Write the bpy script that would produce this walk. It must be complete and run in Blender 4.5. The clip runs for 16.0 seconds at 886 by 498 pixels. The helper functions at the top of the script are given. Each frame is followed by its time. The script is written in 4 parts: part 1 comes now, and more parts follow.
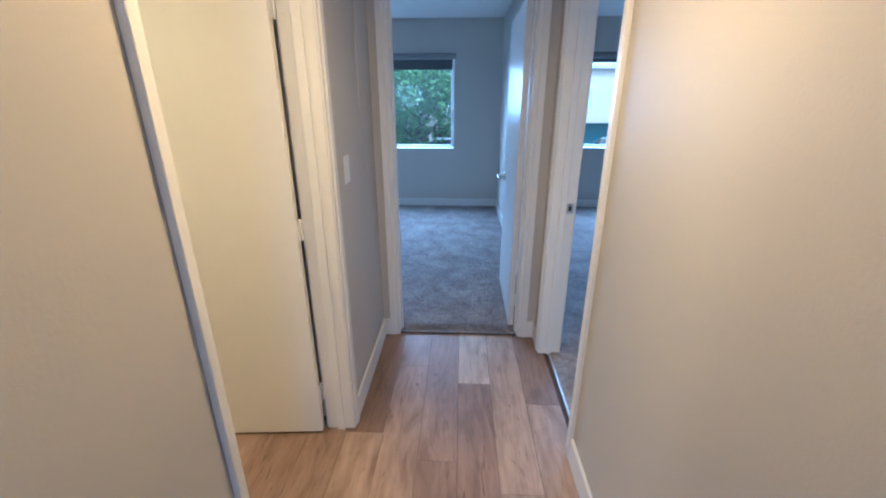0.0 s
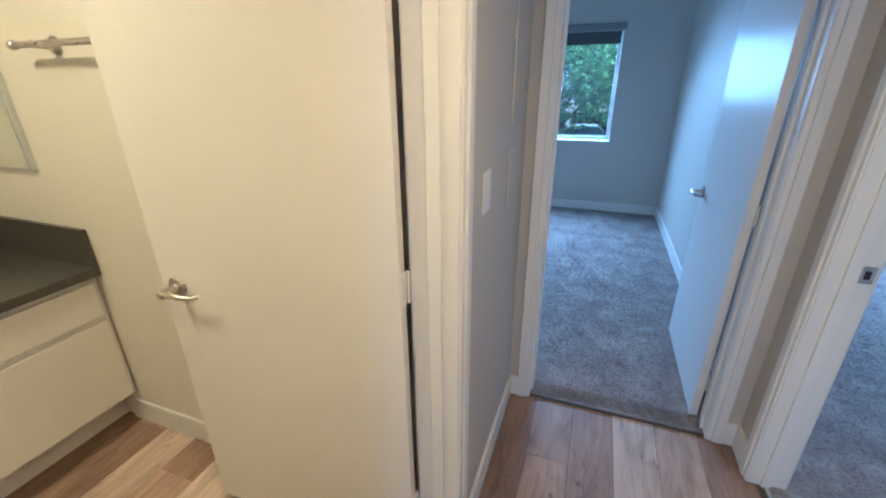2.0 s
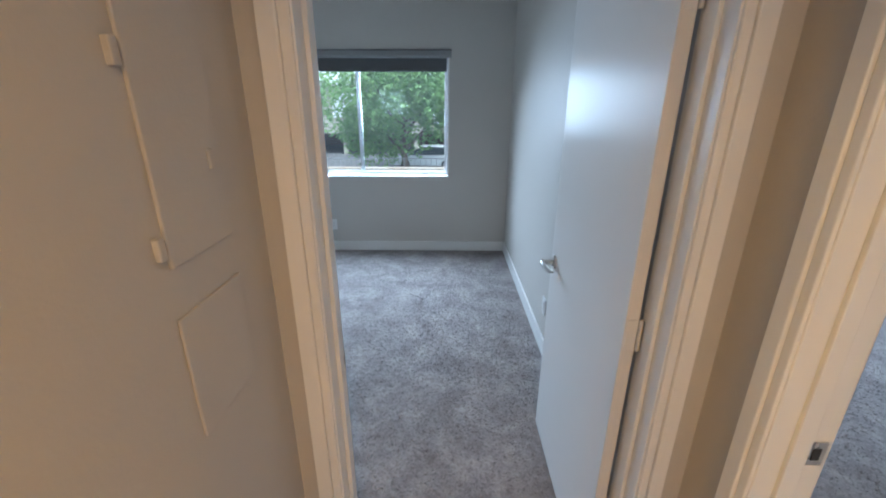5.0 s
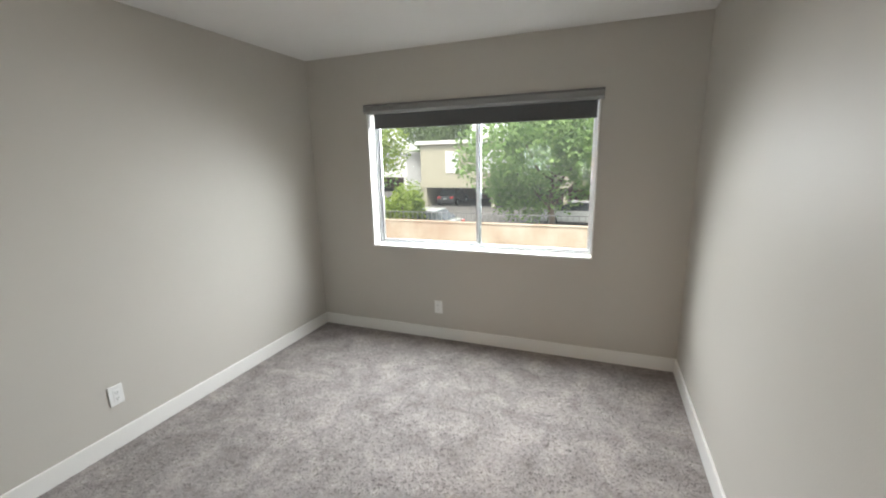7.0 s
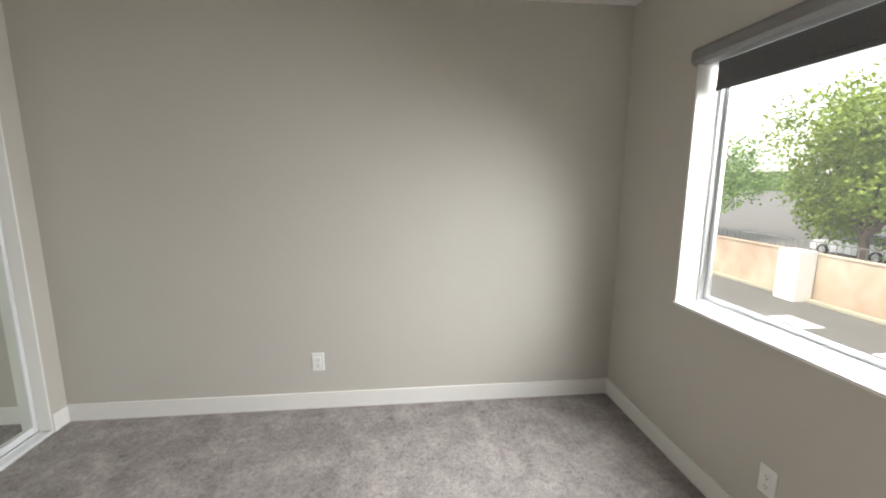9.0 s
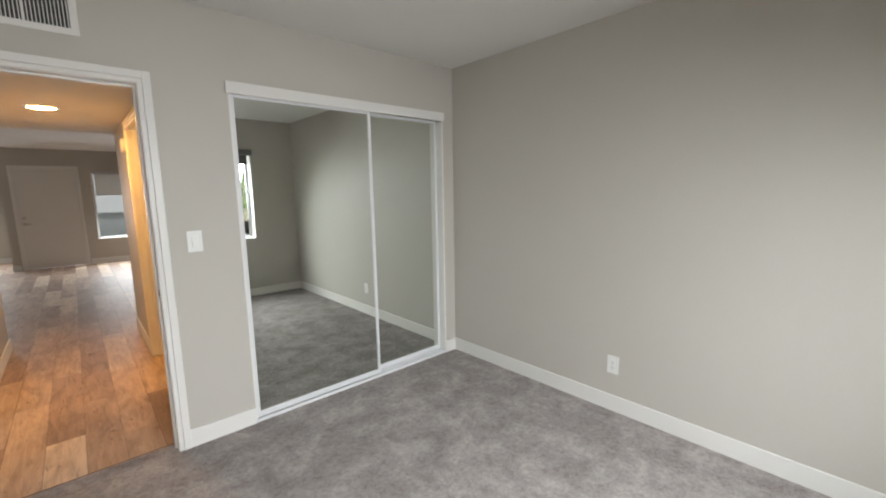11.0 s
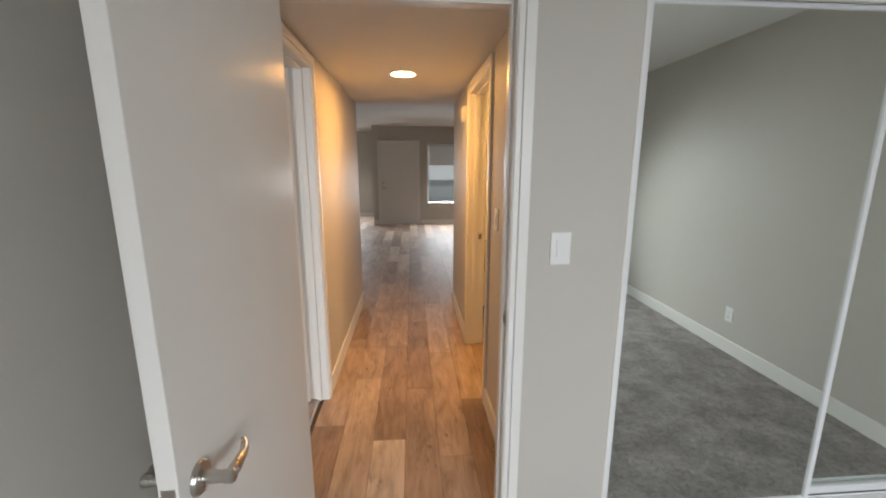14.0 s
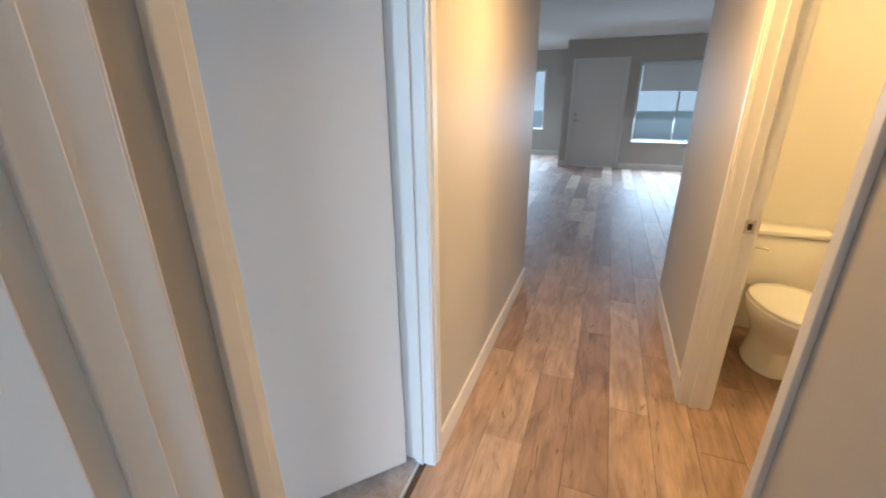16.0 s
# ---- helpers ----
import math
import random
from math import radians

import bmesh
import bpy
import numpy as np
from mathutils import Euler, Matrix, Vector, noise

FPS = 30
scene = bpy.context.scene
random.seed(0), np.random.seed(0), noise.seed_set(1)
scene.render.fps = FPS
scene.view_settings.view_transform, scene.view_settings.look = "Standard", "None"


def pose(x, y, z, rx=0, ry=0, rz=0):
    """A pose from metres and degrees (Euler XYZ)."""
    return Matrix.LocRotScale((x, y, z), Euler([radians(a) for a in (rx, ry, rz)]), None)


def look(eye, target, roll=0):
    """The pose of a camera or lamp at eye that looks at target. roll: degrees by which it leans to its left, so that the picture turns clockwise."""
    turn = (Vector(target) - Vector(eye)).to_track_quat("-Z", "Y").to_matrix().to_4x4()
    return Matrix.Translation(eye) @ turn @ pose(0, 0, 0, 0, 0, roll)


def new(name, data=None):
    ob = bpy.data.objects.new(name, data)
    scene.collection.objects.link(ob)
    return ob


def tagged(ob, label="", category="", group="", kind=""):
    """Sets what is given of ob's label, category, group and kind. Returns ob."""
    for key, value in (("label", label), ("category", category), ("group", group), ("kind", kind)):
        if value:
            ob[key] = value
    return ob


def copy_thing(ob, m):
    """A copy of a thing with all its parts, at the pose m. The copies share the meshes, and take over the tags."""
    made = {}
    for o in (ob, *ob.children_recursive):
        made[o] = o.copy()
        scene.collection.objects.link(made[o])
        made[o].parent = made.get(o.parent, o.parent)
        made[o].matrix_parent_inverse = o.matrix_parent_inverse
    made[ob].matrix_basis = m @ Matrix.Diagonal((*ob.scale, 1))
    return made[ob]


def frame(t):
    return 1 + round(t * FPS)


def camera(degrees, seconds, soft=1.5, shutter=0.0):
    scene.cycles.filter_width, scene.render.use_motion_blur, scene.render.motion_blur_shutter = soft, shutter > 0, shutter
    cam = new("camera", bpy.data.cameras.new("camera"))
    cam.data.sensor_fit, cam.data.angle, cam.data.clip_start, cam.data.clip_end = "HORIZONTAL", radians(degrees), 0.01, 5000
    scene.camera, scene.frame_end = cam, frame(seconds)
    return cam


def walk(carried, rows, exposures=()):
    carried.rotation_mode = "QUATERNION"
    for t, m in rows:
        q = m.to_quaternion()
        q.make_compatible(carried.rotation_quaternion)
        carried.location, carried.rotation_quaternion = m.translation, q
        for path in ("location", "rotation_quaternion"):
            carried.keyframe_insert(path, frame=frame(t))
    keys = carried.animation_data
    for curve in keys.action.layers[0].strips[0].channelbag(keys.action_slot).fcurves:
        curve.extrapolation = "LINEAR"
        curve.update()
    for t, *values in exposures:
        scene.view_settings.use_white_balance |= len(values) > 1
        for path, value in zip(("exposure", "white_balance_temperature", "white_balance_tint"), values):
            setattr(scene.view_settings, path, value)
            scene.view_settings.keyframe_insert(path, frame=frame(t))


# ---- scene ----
cam = camera(94.6, 16.0, soft=2.0)
PATH = [
    (0, (0.0, 0.062, 1.519), (-0.083, 1.937, 0.828), -0.1),
    (0.5, (-0.071, 0.345, 1.521), (-0.295, 2.2, 0.808), -0.3),
    (1, (-0.138, 0.546, 1.517), (-0.566, 2.358, 0.786), -0.4),
    (1.5, (-0.192, 0.707, 1.512), (-0.78, 2.467, 0.767), -0.3),
    (2, (-0.23, 0.767, 1.511), (-0.876, 2.503, 0.755), -0.5),
    (2.5, (-0.236, 0.772, 1.513), (-0.807, 2.533, 0.755), -0.7),
    (3, (-0.22, 0.788, 1.517), (-0.591, 2.605, 0.768), -0.8),
    (3.5, (-0.2, 0.887, 1.518), (-0.314, 2.745, 0.787), -0.5),
    (3.7, (-0.175, 0.984, 1.523), (-0.186, 2.848, 0.799), -0.1),
    (5.8, (-0.060, 2.115, 1.62), (-0.100, 4.021, 1.024), 0.9),
    (6, (-0.027, 2.232, 1.616), (-0.205, 4.142, 1.049), 0.4),
    (6.5, (-0.012, 2.480, 1.59), (-0.504, 4.355, 1.103), -0.4),
    (7, (-0.070, 2.81, 1.615), (-0.777, 4.632, 1.186), -1.2),
    (7.5, (-0.103, 3.225, 1.588), (-1.078, 4.927, 1.195), -1.4),
    (8, (-0.082, 3.693, 1.532), (-1.433, 5.129, 1.194), -0.5),
    (8.5, (-0.108, 4.208, 1.512), (-1.829, 5.167, 1.168), 0.1),
    (9, (-0.1, 4.642, 1.469), (-2.062, 4.848, 1.136), 0.2),
    (9.5, (-0.134, 4.963, 1.448), (-2.06, 4.532, 1.127), 0.4),
    (10, (-0.148, 5.165, 1.478), (-1.906, 4.272, 1.141), -0.0),
    (10.2, (-0.137, 5.246, 1.478), (-1.8, 4.179, 1.165), -0.3),
    (12.3, (-0.055, 5.276, 1.505), (-1.013, 3.551, 1.182), -1.5),
    (12.5, (-0.044, 5.147, 1.509), (-0.934, 3.387, 1.178), -1.2),
    (13, (-0.015, 4.779, 1.504), (-0.679, 2.928, 1.139), -1.1),
    (13.5, (-0.054, 4.389, 1.502), (-0.419, 2.461, 1.116), -0.5),
    (14, (-0.053, 4.03, 1.514), (-0.202, 2.076, 1.111), 0.1),
    (14.5, (-0.019, 3.641, 1.523), (-0.011, 1.684, 1.114), -0.4),
    (15, (-0.029, 3.301, 1.5), (0.147, 1.358, 1.058), -0.6),
    (15.5, (-0.07, 2.997, 1.51), (0.356, 1.125, 0.949), -0.4),
    (16, (-0.012, 2.731, 1.469), (0.672, 0.989, 0.764), -0.6),
]
EXPOSURES = [(0.0, 1.72, 3950, 4), (1.0, 1.6, 3750, 0), (2.0, 1.72, 3850, 1), (3.7, 1.5, 3950, 2), (6.0, 1.95, 6400, 10), (9.0, 1.95, 7350, 14),
             (12.5, 1.75, 7000, 13), (14.0, 1.7, 6900, 13), (15.0, 1.75, 6300, 8), (16.0, 2.05, 5150, 4)]
walk(cam, [(t, look(eye, target, roll)) for t, eye, target, roll in PATH], EXPOSURES)

# ---- light ----
world = bpy.data.worlds.new("overcast_sky")
scene.world = world
world.use_nodes = True
wn, wl = world.node_tree.nodes, world.node_tree.links
sky = wn.new("ShaderNodeTexSky")
sky.sky_type, sky.sun_disc = "NISHITA", False
sky.sun_elevation, sky.sun_rotation = radians(55), radians(160)
sky.dust_density, sky.air_density, sky.ozone_density = 2.0, 1.0, 1.0
pale = wn.new("ShaderNodeHueSaturation")
pale.inputs["Saturation"].default_value = 0.4
wl.new(sky.outputs[0], pale.inputs["Color"])
wl.new(pale.outputs[0], wn["Background"].inputs["Color"])
wn["Background"].inputs["Strength"].default_value = 0.15

sun_data = bpy.data.lights.new("sun", "SUN")
sun_data.energy, sun_data.angle, sun_data.color = 1.5, radians(20), (1, 0.97, 0.92)
sun = new("sun", sun_data)
sun.matrix_world = look((0, 0, 20), (-4, 11, 0))


def window_light(name, x, y, z, w, h, yaw, power, tilt=35, spread=155):
    """Daylight that comes in through a window, as an area lamp in its opening."""
    d = bpy.data.lights.new(name, "AREA")
    d.shape, d.size, d.size_y, d.energy, d.color = "RECTANGLE", w, h, power, (0.82, 0.91, 1.0)
    d.spread = radians(spread)
    ob = new(name, d)
    ob.matrix_world = pose(x, y, z, 90 - tilt, 0, yaw)
    return ob


window_light("daylight_bedroom", -1.06, 6.46, 1.66, 1.85, 0.95, 180, 28, 40, 136)
window_light("daylight_second_bedroom", 2.57, 6.46, 1.66, 1.85, 0.95, 180, 28, 40, 136)
window_light("daylight_living", -1.2, -6.64, 1.05, 1.4, 0.8, 0, 17)
window_light("daylight_dining", 2.2, -8.36, 1.3, 1.2, 1.0, 0, 18)

# ---- materials ----


class Mat:
    """A small helper to write node materials."""

    def __init__(self, name, rough=0.5, metal=0.0):
        self.m = bpy.data.materials.new(name)
        self.m.use_nodes = True
        self.n, self.l = self.m.node_tree.nodes, self.m.node_tree.links
        self.b = self.n["Principled BSDF"]
        self.b.inputs["Roughness"].default_value = rough
        self.b.inputs["Metallic"].default_value = metal

    def coords(self, scale=(1, 1, 1), world=False, shift=None):
        c = self.n.new("ShaderNodeNewGeometry" if world else "ShaderNodeTexCoord")
        v = c.outputs["Position" if world else "Object"]
        if shift is not None:
            a = self.n.new("ShaderNodeVectorMath")
            a.operation = "ADD"
            self.l.new(v, a.inputs[0])
            self.l.new(shift, a.inputs[1])
            v = a.outputs[0]
        mp = self.n.new("ShaderNodeMapping")
        mp.inputs["Scale"].default_value = scale
        self.l.new(v, mp.inputs["Vector"])
        return mp.outputs[0]

    def noise(self, vec, scale, detail=3, rough=0.5, dist=0.0):
        t = self.n.new("ShaderNodeTexNoise")
        t.inputs["Scale"].default_value, t.inputs["Detail"].default_value = scale, detail
        t.inputs["Roughness"].default_value, t.inputs["Distortion"].default_value = rough, dist
        self.l.new(vec, t.inputs["Vector"])
        return t.outputs["Fac"]

    def ramp(self, fac, stops):
        r = self.n.new("ShaderNodeValToRGB")
        while len(r.color_ramp.elements) < len(stops):
            r.color_ramp.elements.new(0.5)
        for e, (p, c) in zip(r.color_ramp.elements, stops):
            e.position, e.color = p, (*c, 1)
        self.l.new(fac, r.inputs["Fac"])
        return r.outputs["Color"]

    def mix(self, fac, a, b, mode="MIX"):
        x = self.n.new("ShaderNodeMix")
        x.data_type, x.blend_type = "RGBA", mode
        if isinstance(fac, (int, float)):
            x.inputs[0].default_value = fac
        else:
            self.l.new(fac, x.inputs[0])
        for k, v in ((6, a), (7, b)):
            if isinstance(v, tuple):
                x.inputs[k].default_value = (*v, 1)
            else:
                self.l.new(v, x.inputs[k])
        return x.outputs[2]

    def colour(self, c):
        if isinstance(c, tuple):
            self.b.inputs["Base Color"].default_value = (*c, 1)
        else:
            self.l.new(c, self.b.inputs["Base Color"])
        return self

    def bump(self, h, strength=0.2, dist=0.01):
        u = self.n.new("ShaderNodeBump")
        u.inputs["Strength"].default_value, u.inputs["Distance"].default_value = strength, dist
        self.l.new(h, u.inputs["Height"])
        self.l.new(u.outputs[0], self.b.inputs["Normal"])
        return self

    def roughness(self, fac, lo, hi):
        r = self.n.new("ShaderNodeMapRange")
        r.inputs["To Min"].default_value, r.inputs["To Max"].default_value = lo, hi
        self.l.new(fac, r.inputs["Value"])
        self.l.new(r.outputs[0], self.b.inputs["Roughness"])
        return self


def painted(name, a, b, rough, grain=90, strength=0.12):
    m = Mat(name, rough)
    v = m.coords(world=True)
    big = m.noise(v, 1.3, 4)
    m.colour(m.mix(big, a, b))
    m.bump(m.noise(v, grain, 4, 0.6), strength, 0.004)
    m.roughness(m.noise(v, 5, 3), rough - 0.02, rough + 0.02)
    return m.m


WALL = painted("greige_wall_paint", (0.50, 0.475, 0.43), (0.54, 0.515, 0.47), 0.55, 110, 0.12)
CEIL = painted("textured_ceiling_white", (0.72, 0.71, 0.69), (0.78, 0.77, 0.75), 0.9, 160, 0.5)
TRIM = painted("white_trim_enamel", (0.74, 0.73, 0.70), (0.79, 0.78, 0.75), 0.36, 60, 0.05)
DOOR = painted("white_door_enamel", (0.72, 0.70, 0.67), (0.77, 0.75, 0.72), 0.26, 30, 0.03)
DOOR.node_tree.nodes["Principled BSDF"].inputs["Specular IOR Level"].default_value = 0.018
TRIM.node_tree.nodes["Principled BSDF"].inputs["Specular IOR Level"].default_value = 0.25
WALL.node_tree.nodes["Principled BSDF"].inputs["Specular IOR Level"].default_value = 0.3
BATHWALL = painted("cream_bath_paint", (0.72, 0.69, 0.61), (0.77, 0.74, 0.66), 0.4, 110, 0.1)
CABINET = painted("white_cabinet_paint", (0.70, 0.68, 0.62), (0.76, 0.74, 0.68), 0.35, 50, 0.04)
PLASTIC = Mat("white_plastic", 0.35).colour((0.78, 0.78, 0.76)).m
# near-black that paints the shade inside holes which are not cut
HOLE_SHADE = Mat("dark_hole_shade", 0.6).colour((0.03, 0.03, 0.03)).m
CERAMIC = Mat("glazed_ceramic", 0.08).colour((0.80, 0.79, 0.75)).m
MIRROR = Mat("mirror_silver", 0.015, 1.0).colour((0.80, 0.84, 0.80)).m
ALU = Mat("anodised_aluminium", 0.38, 0.85).colour((0.62, 0.63, 0.64)).m
FRAMEWHITE = Mat("white_aluminium", 0.4).colour((0.72, 0.73, 0.74)).m

m = Mat("satin_nickel", 0.28, 1.0)
m.colour((0.55, 0.52, 0.48)).roughness(m.noise(m.coords(world=True), 60), 0.22, 0.36)
NICKEL = m.m

m = Mat("dark_quartz_counter", 0.3)
v = m.coords(world=True)
m.colour(m.ramp(m.noise(v, 240, 2), [(0.3, (0.05, 0.048, 0.045)), (0.7, (0.10, 0.095, 0.09))]))
COUNTER = m.m

m = Mat("roller_blind_fabric", 0.85)
v = m.coords(scale=(1, 1, 1), world=True)
m.colour(m.ramp(m.noise(v, 300, 2), [(0.3, (0.085, 0.088, 0.09)), (0.7, (0.13, 0.133, 0.135))]))
m.bump(m.noise(v, 500, 1), 0.2, 0.002)
BLIND = m.m
CASSETTE = painted("blind_cassette_grey", (0.20, 0.20, 0.20), (0.24, 0.24, 0.235), 0.5)
WHITEBLIND = painted("light_blind_fabric", (0.72, 0.73, 0.74), (0.76, 0.76, 0.76), 0.8)
bn, bl = WHITEBLIND.node_tree.nodes, WHITEBLIND.node_tree.links
tl, mx = bn.new("ShaderNodeBsdfTranslucent"), bn.new("ShaderNodeMixShader")
tl.inputs["Color"].default_value = (0.8, 0.8, 0.8, 1)
mx.inputs[0].default_value = 0.45
bl.new(bn["Principled BSDF"].outputs[0], mx.inputs[1])
bl.new(tl.outputs[0], mx.inputs[2])
bl.new(mx.outputs[0], bn["Material Output"].inputs["Surface"])


def glass(name, tint=(0.95, 0.98, 0.97)):
    g = Mat(name)
    for n in list(g.n):
        if n.type == "BSDF_PRINCIPLED":
            g.n.remove(n)
    tr, gl, mx, lw, pw, ad = (g.n.new(k) for k in ("ShaderNodeBsdfTransparent", "ShaderNodeBsdfGlossy", "ShaderNodeMixShader", "ShaderNodeLayerWeight", "ShaderNodeMath", "ShaderNodeMath"))
    tr.inputs["Color"].default_value = (*tint, 1)
    gl.inputs["Roughness"].default_value = 0.02
    pw.operation, pw.inputs[1].default_value = "POWER", 5.0
    ad.operation, ad.inputs[1].default_value, ad.inputs[2].default_value = "MULTIPLY_ADD", 0.5, 0.006
    g.l.new(lw.outputs["Facing"], pw.inputs[0])
    g.l.new(pw.outputs[0], ad.inputs[0])
    g.l.new(ad.outputs[0], mx.inputs[0])
    g.l.new(tr.outputs[0], mx.inputs[1])
    g.l.new(gl.outputs[0], mx.inputs[2])
    # bright haze over the view, put into the glass as a pale translucent veil
    veil, veil_mix = g.n.new("ShaderNodeBsdfTranslucent"), g.n.new("ShaderNodeMixShader")
    veil.inputs["Color"].default_value = (0.85, 0.86, 0.85, 1)
    veil_mix.inputs[0].default_value = 0.004
    g.l.new(mx.outputs[0], veil_mix.inputs[1])
    g.l.new(veil.outputs[0], veil_mix.inputs[2])
    g.l.new(veil_mix.outputs[0], g.n["Material Output"].inputs["Surface"])
    return g.m


GLASS = glass("window_glass")

# vinyl plank: long streaks, knots and a shade of its own for each plank
m = Mat("vinyl_plank_oak", 0.42)
info = m.n.new("ShaderNodeObjectInfo")
off = m.n.new("ShaderNodeVectorMath")
off.operation = "SCALE"
off.inputs[0].default_value = (37.0, 91.0, 13.0)
m.l.new(info.outputs["Random"], off.inputs["Scale"])
v = m.coords(scale=(1, 0.10, 1), world=True, shift=off.outputs[0])
v2 = m.coords(scale=(1, 0.3, 1), world=True, shift=off.outputs[0])
v3 = m.coords(scale=(1, 0.17, 1), world=True, shift=off.outputs[0])
streak = m.noise(v, 46, 6, 0.6, 0.4)
cloud = m.noise(v2, 8, 4, 0.55, 1.2)
crack = m.noise(v3, 26, 3, 0.6, 1.8)
base = m.ramp(info.outputs["Random"], [(0.0, (0.26, 0.175, 0.13)), (0.3, (0.36, 0.25, 0.185)), (0.65, (0.44, 0.32, 0.24)), (0.85, (0.55, 0.43, 0.33)), (1.0, (0.66, 0.55, 0.45))])
tone = m.ramp(cloud, [(0.25, (0.58, 0.55, 0.54)), (0.5, (0.95, 0.95, 0.95)), (0.75, (1.22, 1.2, 1.18))])
grain = m.ramp(streak, [(0.3, (0.78, 0.76, 0.74)), (0.55, (1, 1, 1)), (0.75, (1.08, 1.08, 1.08))])
marks = m.ramp(crack, [(0.25, (0.45, 0.40, 0.36)), (0.38, (1, 1, 1))])
c = m.mix(1.0, base, tone, "MULTIPLY")
c = m.mix(1.0, c, marks, "MULTIPLY")
m.colour(m.mix(1.0, c, grain, "MULTIPLY"))
m.bump(streak, 0.10, 0.002)
m.roughness(cloud, 0.48, 0.62)
m.b.inputs["Specular IOR Level"].default_value = 0.35
VINYL = m.m

m = Mat("joint_dark", 0.8)
v = m.coords(world=True)
m.colour(m.ramp(m.noise(v, 30), [(0.3, (0.06, 0.045, 0.035)), (0.7, (0.10, 0.075, 0.06))]))
JOINT = m.m


def carpet_mat(name, rough=0.95):
    c = Mat(name, rough)
    w = c.coords(world=True)
    patch = c.noise(w, 5.0, 4, 0.55, 0.5)
    tuft = c.noise(w, 38, 4, 0.65, 0.6)
    fleck = c.noise(w, 230, 3, 0.7)
    a = c.ramp(patch, [(0.34, (0.77, 0.76, 0.76)), (0.5, (0.95, 0.95, 0.95)), (0.66, (1.17, 1.16, 1.15))])
    k = c.ramp(tuft, [(0.3, (0.74, 0.73, 0.73)), (0.5, (1.0, 1.0, 1.0)), (0.7, (1.2, 1.19, 1.18))])
    b = c.ramp(fleck, [(0.3, (0.30, 0.272, 0.262)), (0.5, (0.345, 0.316, 0.305)), (0.72, (0.40, 0.37, 0.36))])
    c.colour(c.mix(1.0, c.mix(1.0, a, k, "MULTIPLY"), b, "MULTIPLY"))
    c.bump(c.noise(w, 180, 3, 0.7), 0.35, 0.006)
    c.b.inputs["Specular IOR Level"].default_value = 0.15
    return c.m


CARPET = carpet_mat("grey_brown_carpet")

m = Mat("asphalt", 0.9)
v = m.coords(world=True)
m.colour(m.mix(m.noise(v, 0.6, 4), (0.075, 0.072, 0.07), (0.12, 0.115, 0.11)))
m.bump(m.noise(v, 60, 3), 0.3, 0.01)
ASPHALT = m.m
m = Mat("stained_stucco_wall", 0.9)
v = m.coords(scale=(1, 1, 0.7), world=True)
m.colour(m.ramp(m.noise(v, 0.9, 6, 0.6), [(0.3, (0.30, 0.20, 0.145)), (0.5, (0.36, 0.29, 0.22)), (0.7, (0.42, 0.36, 0.29))]))
m.bump(m.noise(v, 40, 3), 0.3, 0.01)
STUCCO = m.m
PALE = painted("pale_stucco", (0.27, 0.25, 0.19), (0.32, 0.30, 0.235), 0.9, 30, 0.3)
WHITEWASH = painted("white_masonry", (0.52, 0.51, 0.49), (0.60, 0.59, 0.57), 0.9, 30, 0.3)
BLUEGREY = painted("blue_grey_stucco", (0.28, 0.33, 0.38), (0.33, 0.38, 0.43), 0.9, 30, 0.3)
PEACH = painted("peach_stucco", (0.46, 0.38, 0.28), (0.52, 0.43, 0.33), 0.9, 30, 0.3)
TEAL = painted("teal_wall_paint", (0.10, 0.24, 0.26), (0.13, 0.28, 0.30), 0.8, 30, 0.2)
# dark brown for the back of the carports
DARK = painted("dark_brown_carport", (0.10, 0.06, 0.05), (0.14, 0.085, 0.07), 0.8, 20, 0.2)
SKY_BLOCK = painted("sky_block_gravel", (0.35, 0.34, 0.32), (0.45, 0.44, 0.42), 0.9, 20, 0.4)
IRON = Mat("grey_iron", 0.5).colour((0.16, 0.16, 0.16)).m


def leaf_mat(name, a, b):
    g = Mat(name, 0.55)
    w = g.coords(world=True)
    g.colour(g.ramp(g.noise(w, 1.6, 4, 0.6), [(0.3, a), (0.7, b)]))
    tl, mx = g.n.new("ShaderNodeBsdfTranslucent"), g.n.new("ShaderNodeMixShader")
    g.l.new(g.b.inputs["Base Color"].links[0].from_socket, tl.inputs["Color"])
    mx.inputs[0].default_value = 0.4
    g.l.new(g.b.outputs[0], mx.inputs[1])
    g.l.new(tl.outputs[0], mx.inputs[2])
    g.l.new(mx.outputs[0], g.n["Material Output"].inputs["Surface"])
    return g.m


LEAF = leaf_mat("leaf_green", (0.11, 0.21, 0.06), (0.25, 0.38, 0.12))
LEAFY = leaf_mat("leaf_yellow_green", (0.12, 0.20, 0.03), (0.28, 0.36, 0.06))
LEAFD = leaf_mat("leaf_dark", (0.07, 0.12, 0.04), (0.14, 0.20, 0.07))
m = Mat("bark", 0.95)
v = m.coords(scale=(1, 1, 0.2), world=True)
m.colour(m.mix(m.noise(v, 20, 4), (0.07, 0.05, 0.035), (0.16, 0.12, 0.09))).bump(m.noise(v, 20, 4), 0.5, 0.03)
BARK = m.m


def glow(name, col, strength):
    g = Mat(name)
    g.b.inputs["Base Color"].default_value = (*col, 1)
    g.b.inputs["Emission Color"].default_value = (*col, 1)
    g.b.inputs["Emission Strength"].default_value = strength
    return g.m


WARM = (1.0, 0.51, 0.145)
LAMP = glow("warm_led_lens", WARM, 100.0)
LAMPBATH = glow("warm_bath_lens", (1.0, 0.58, 0.20), 34.0)

# ---- mesh helpers ----


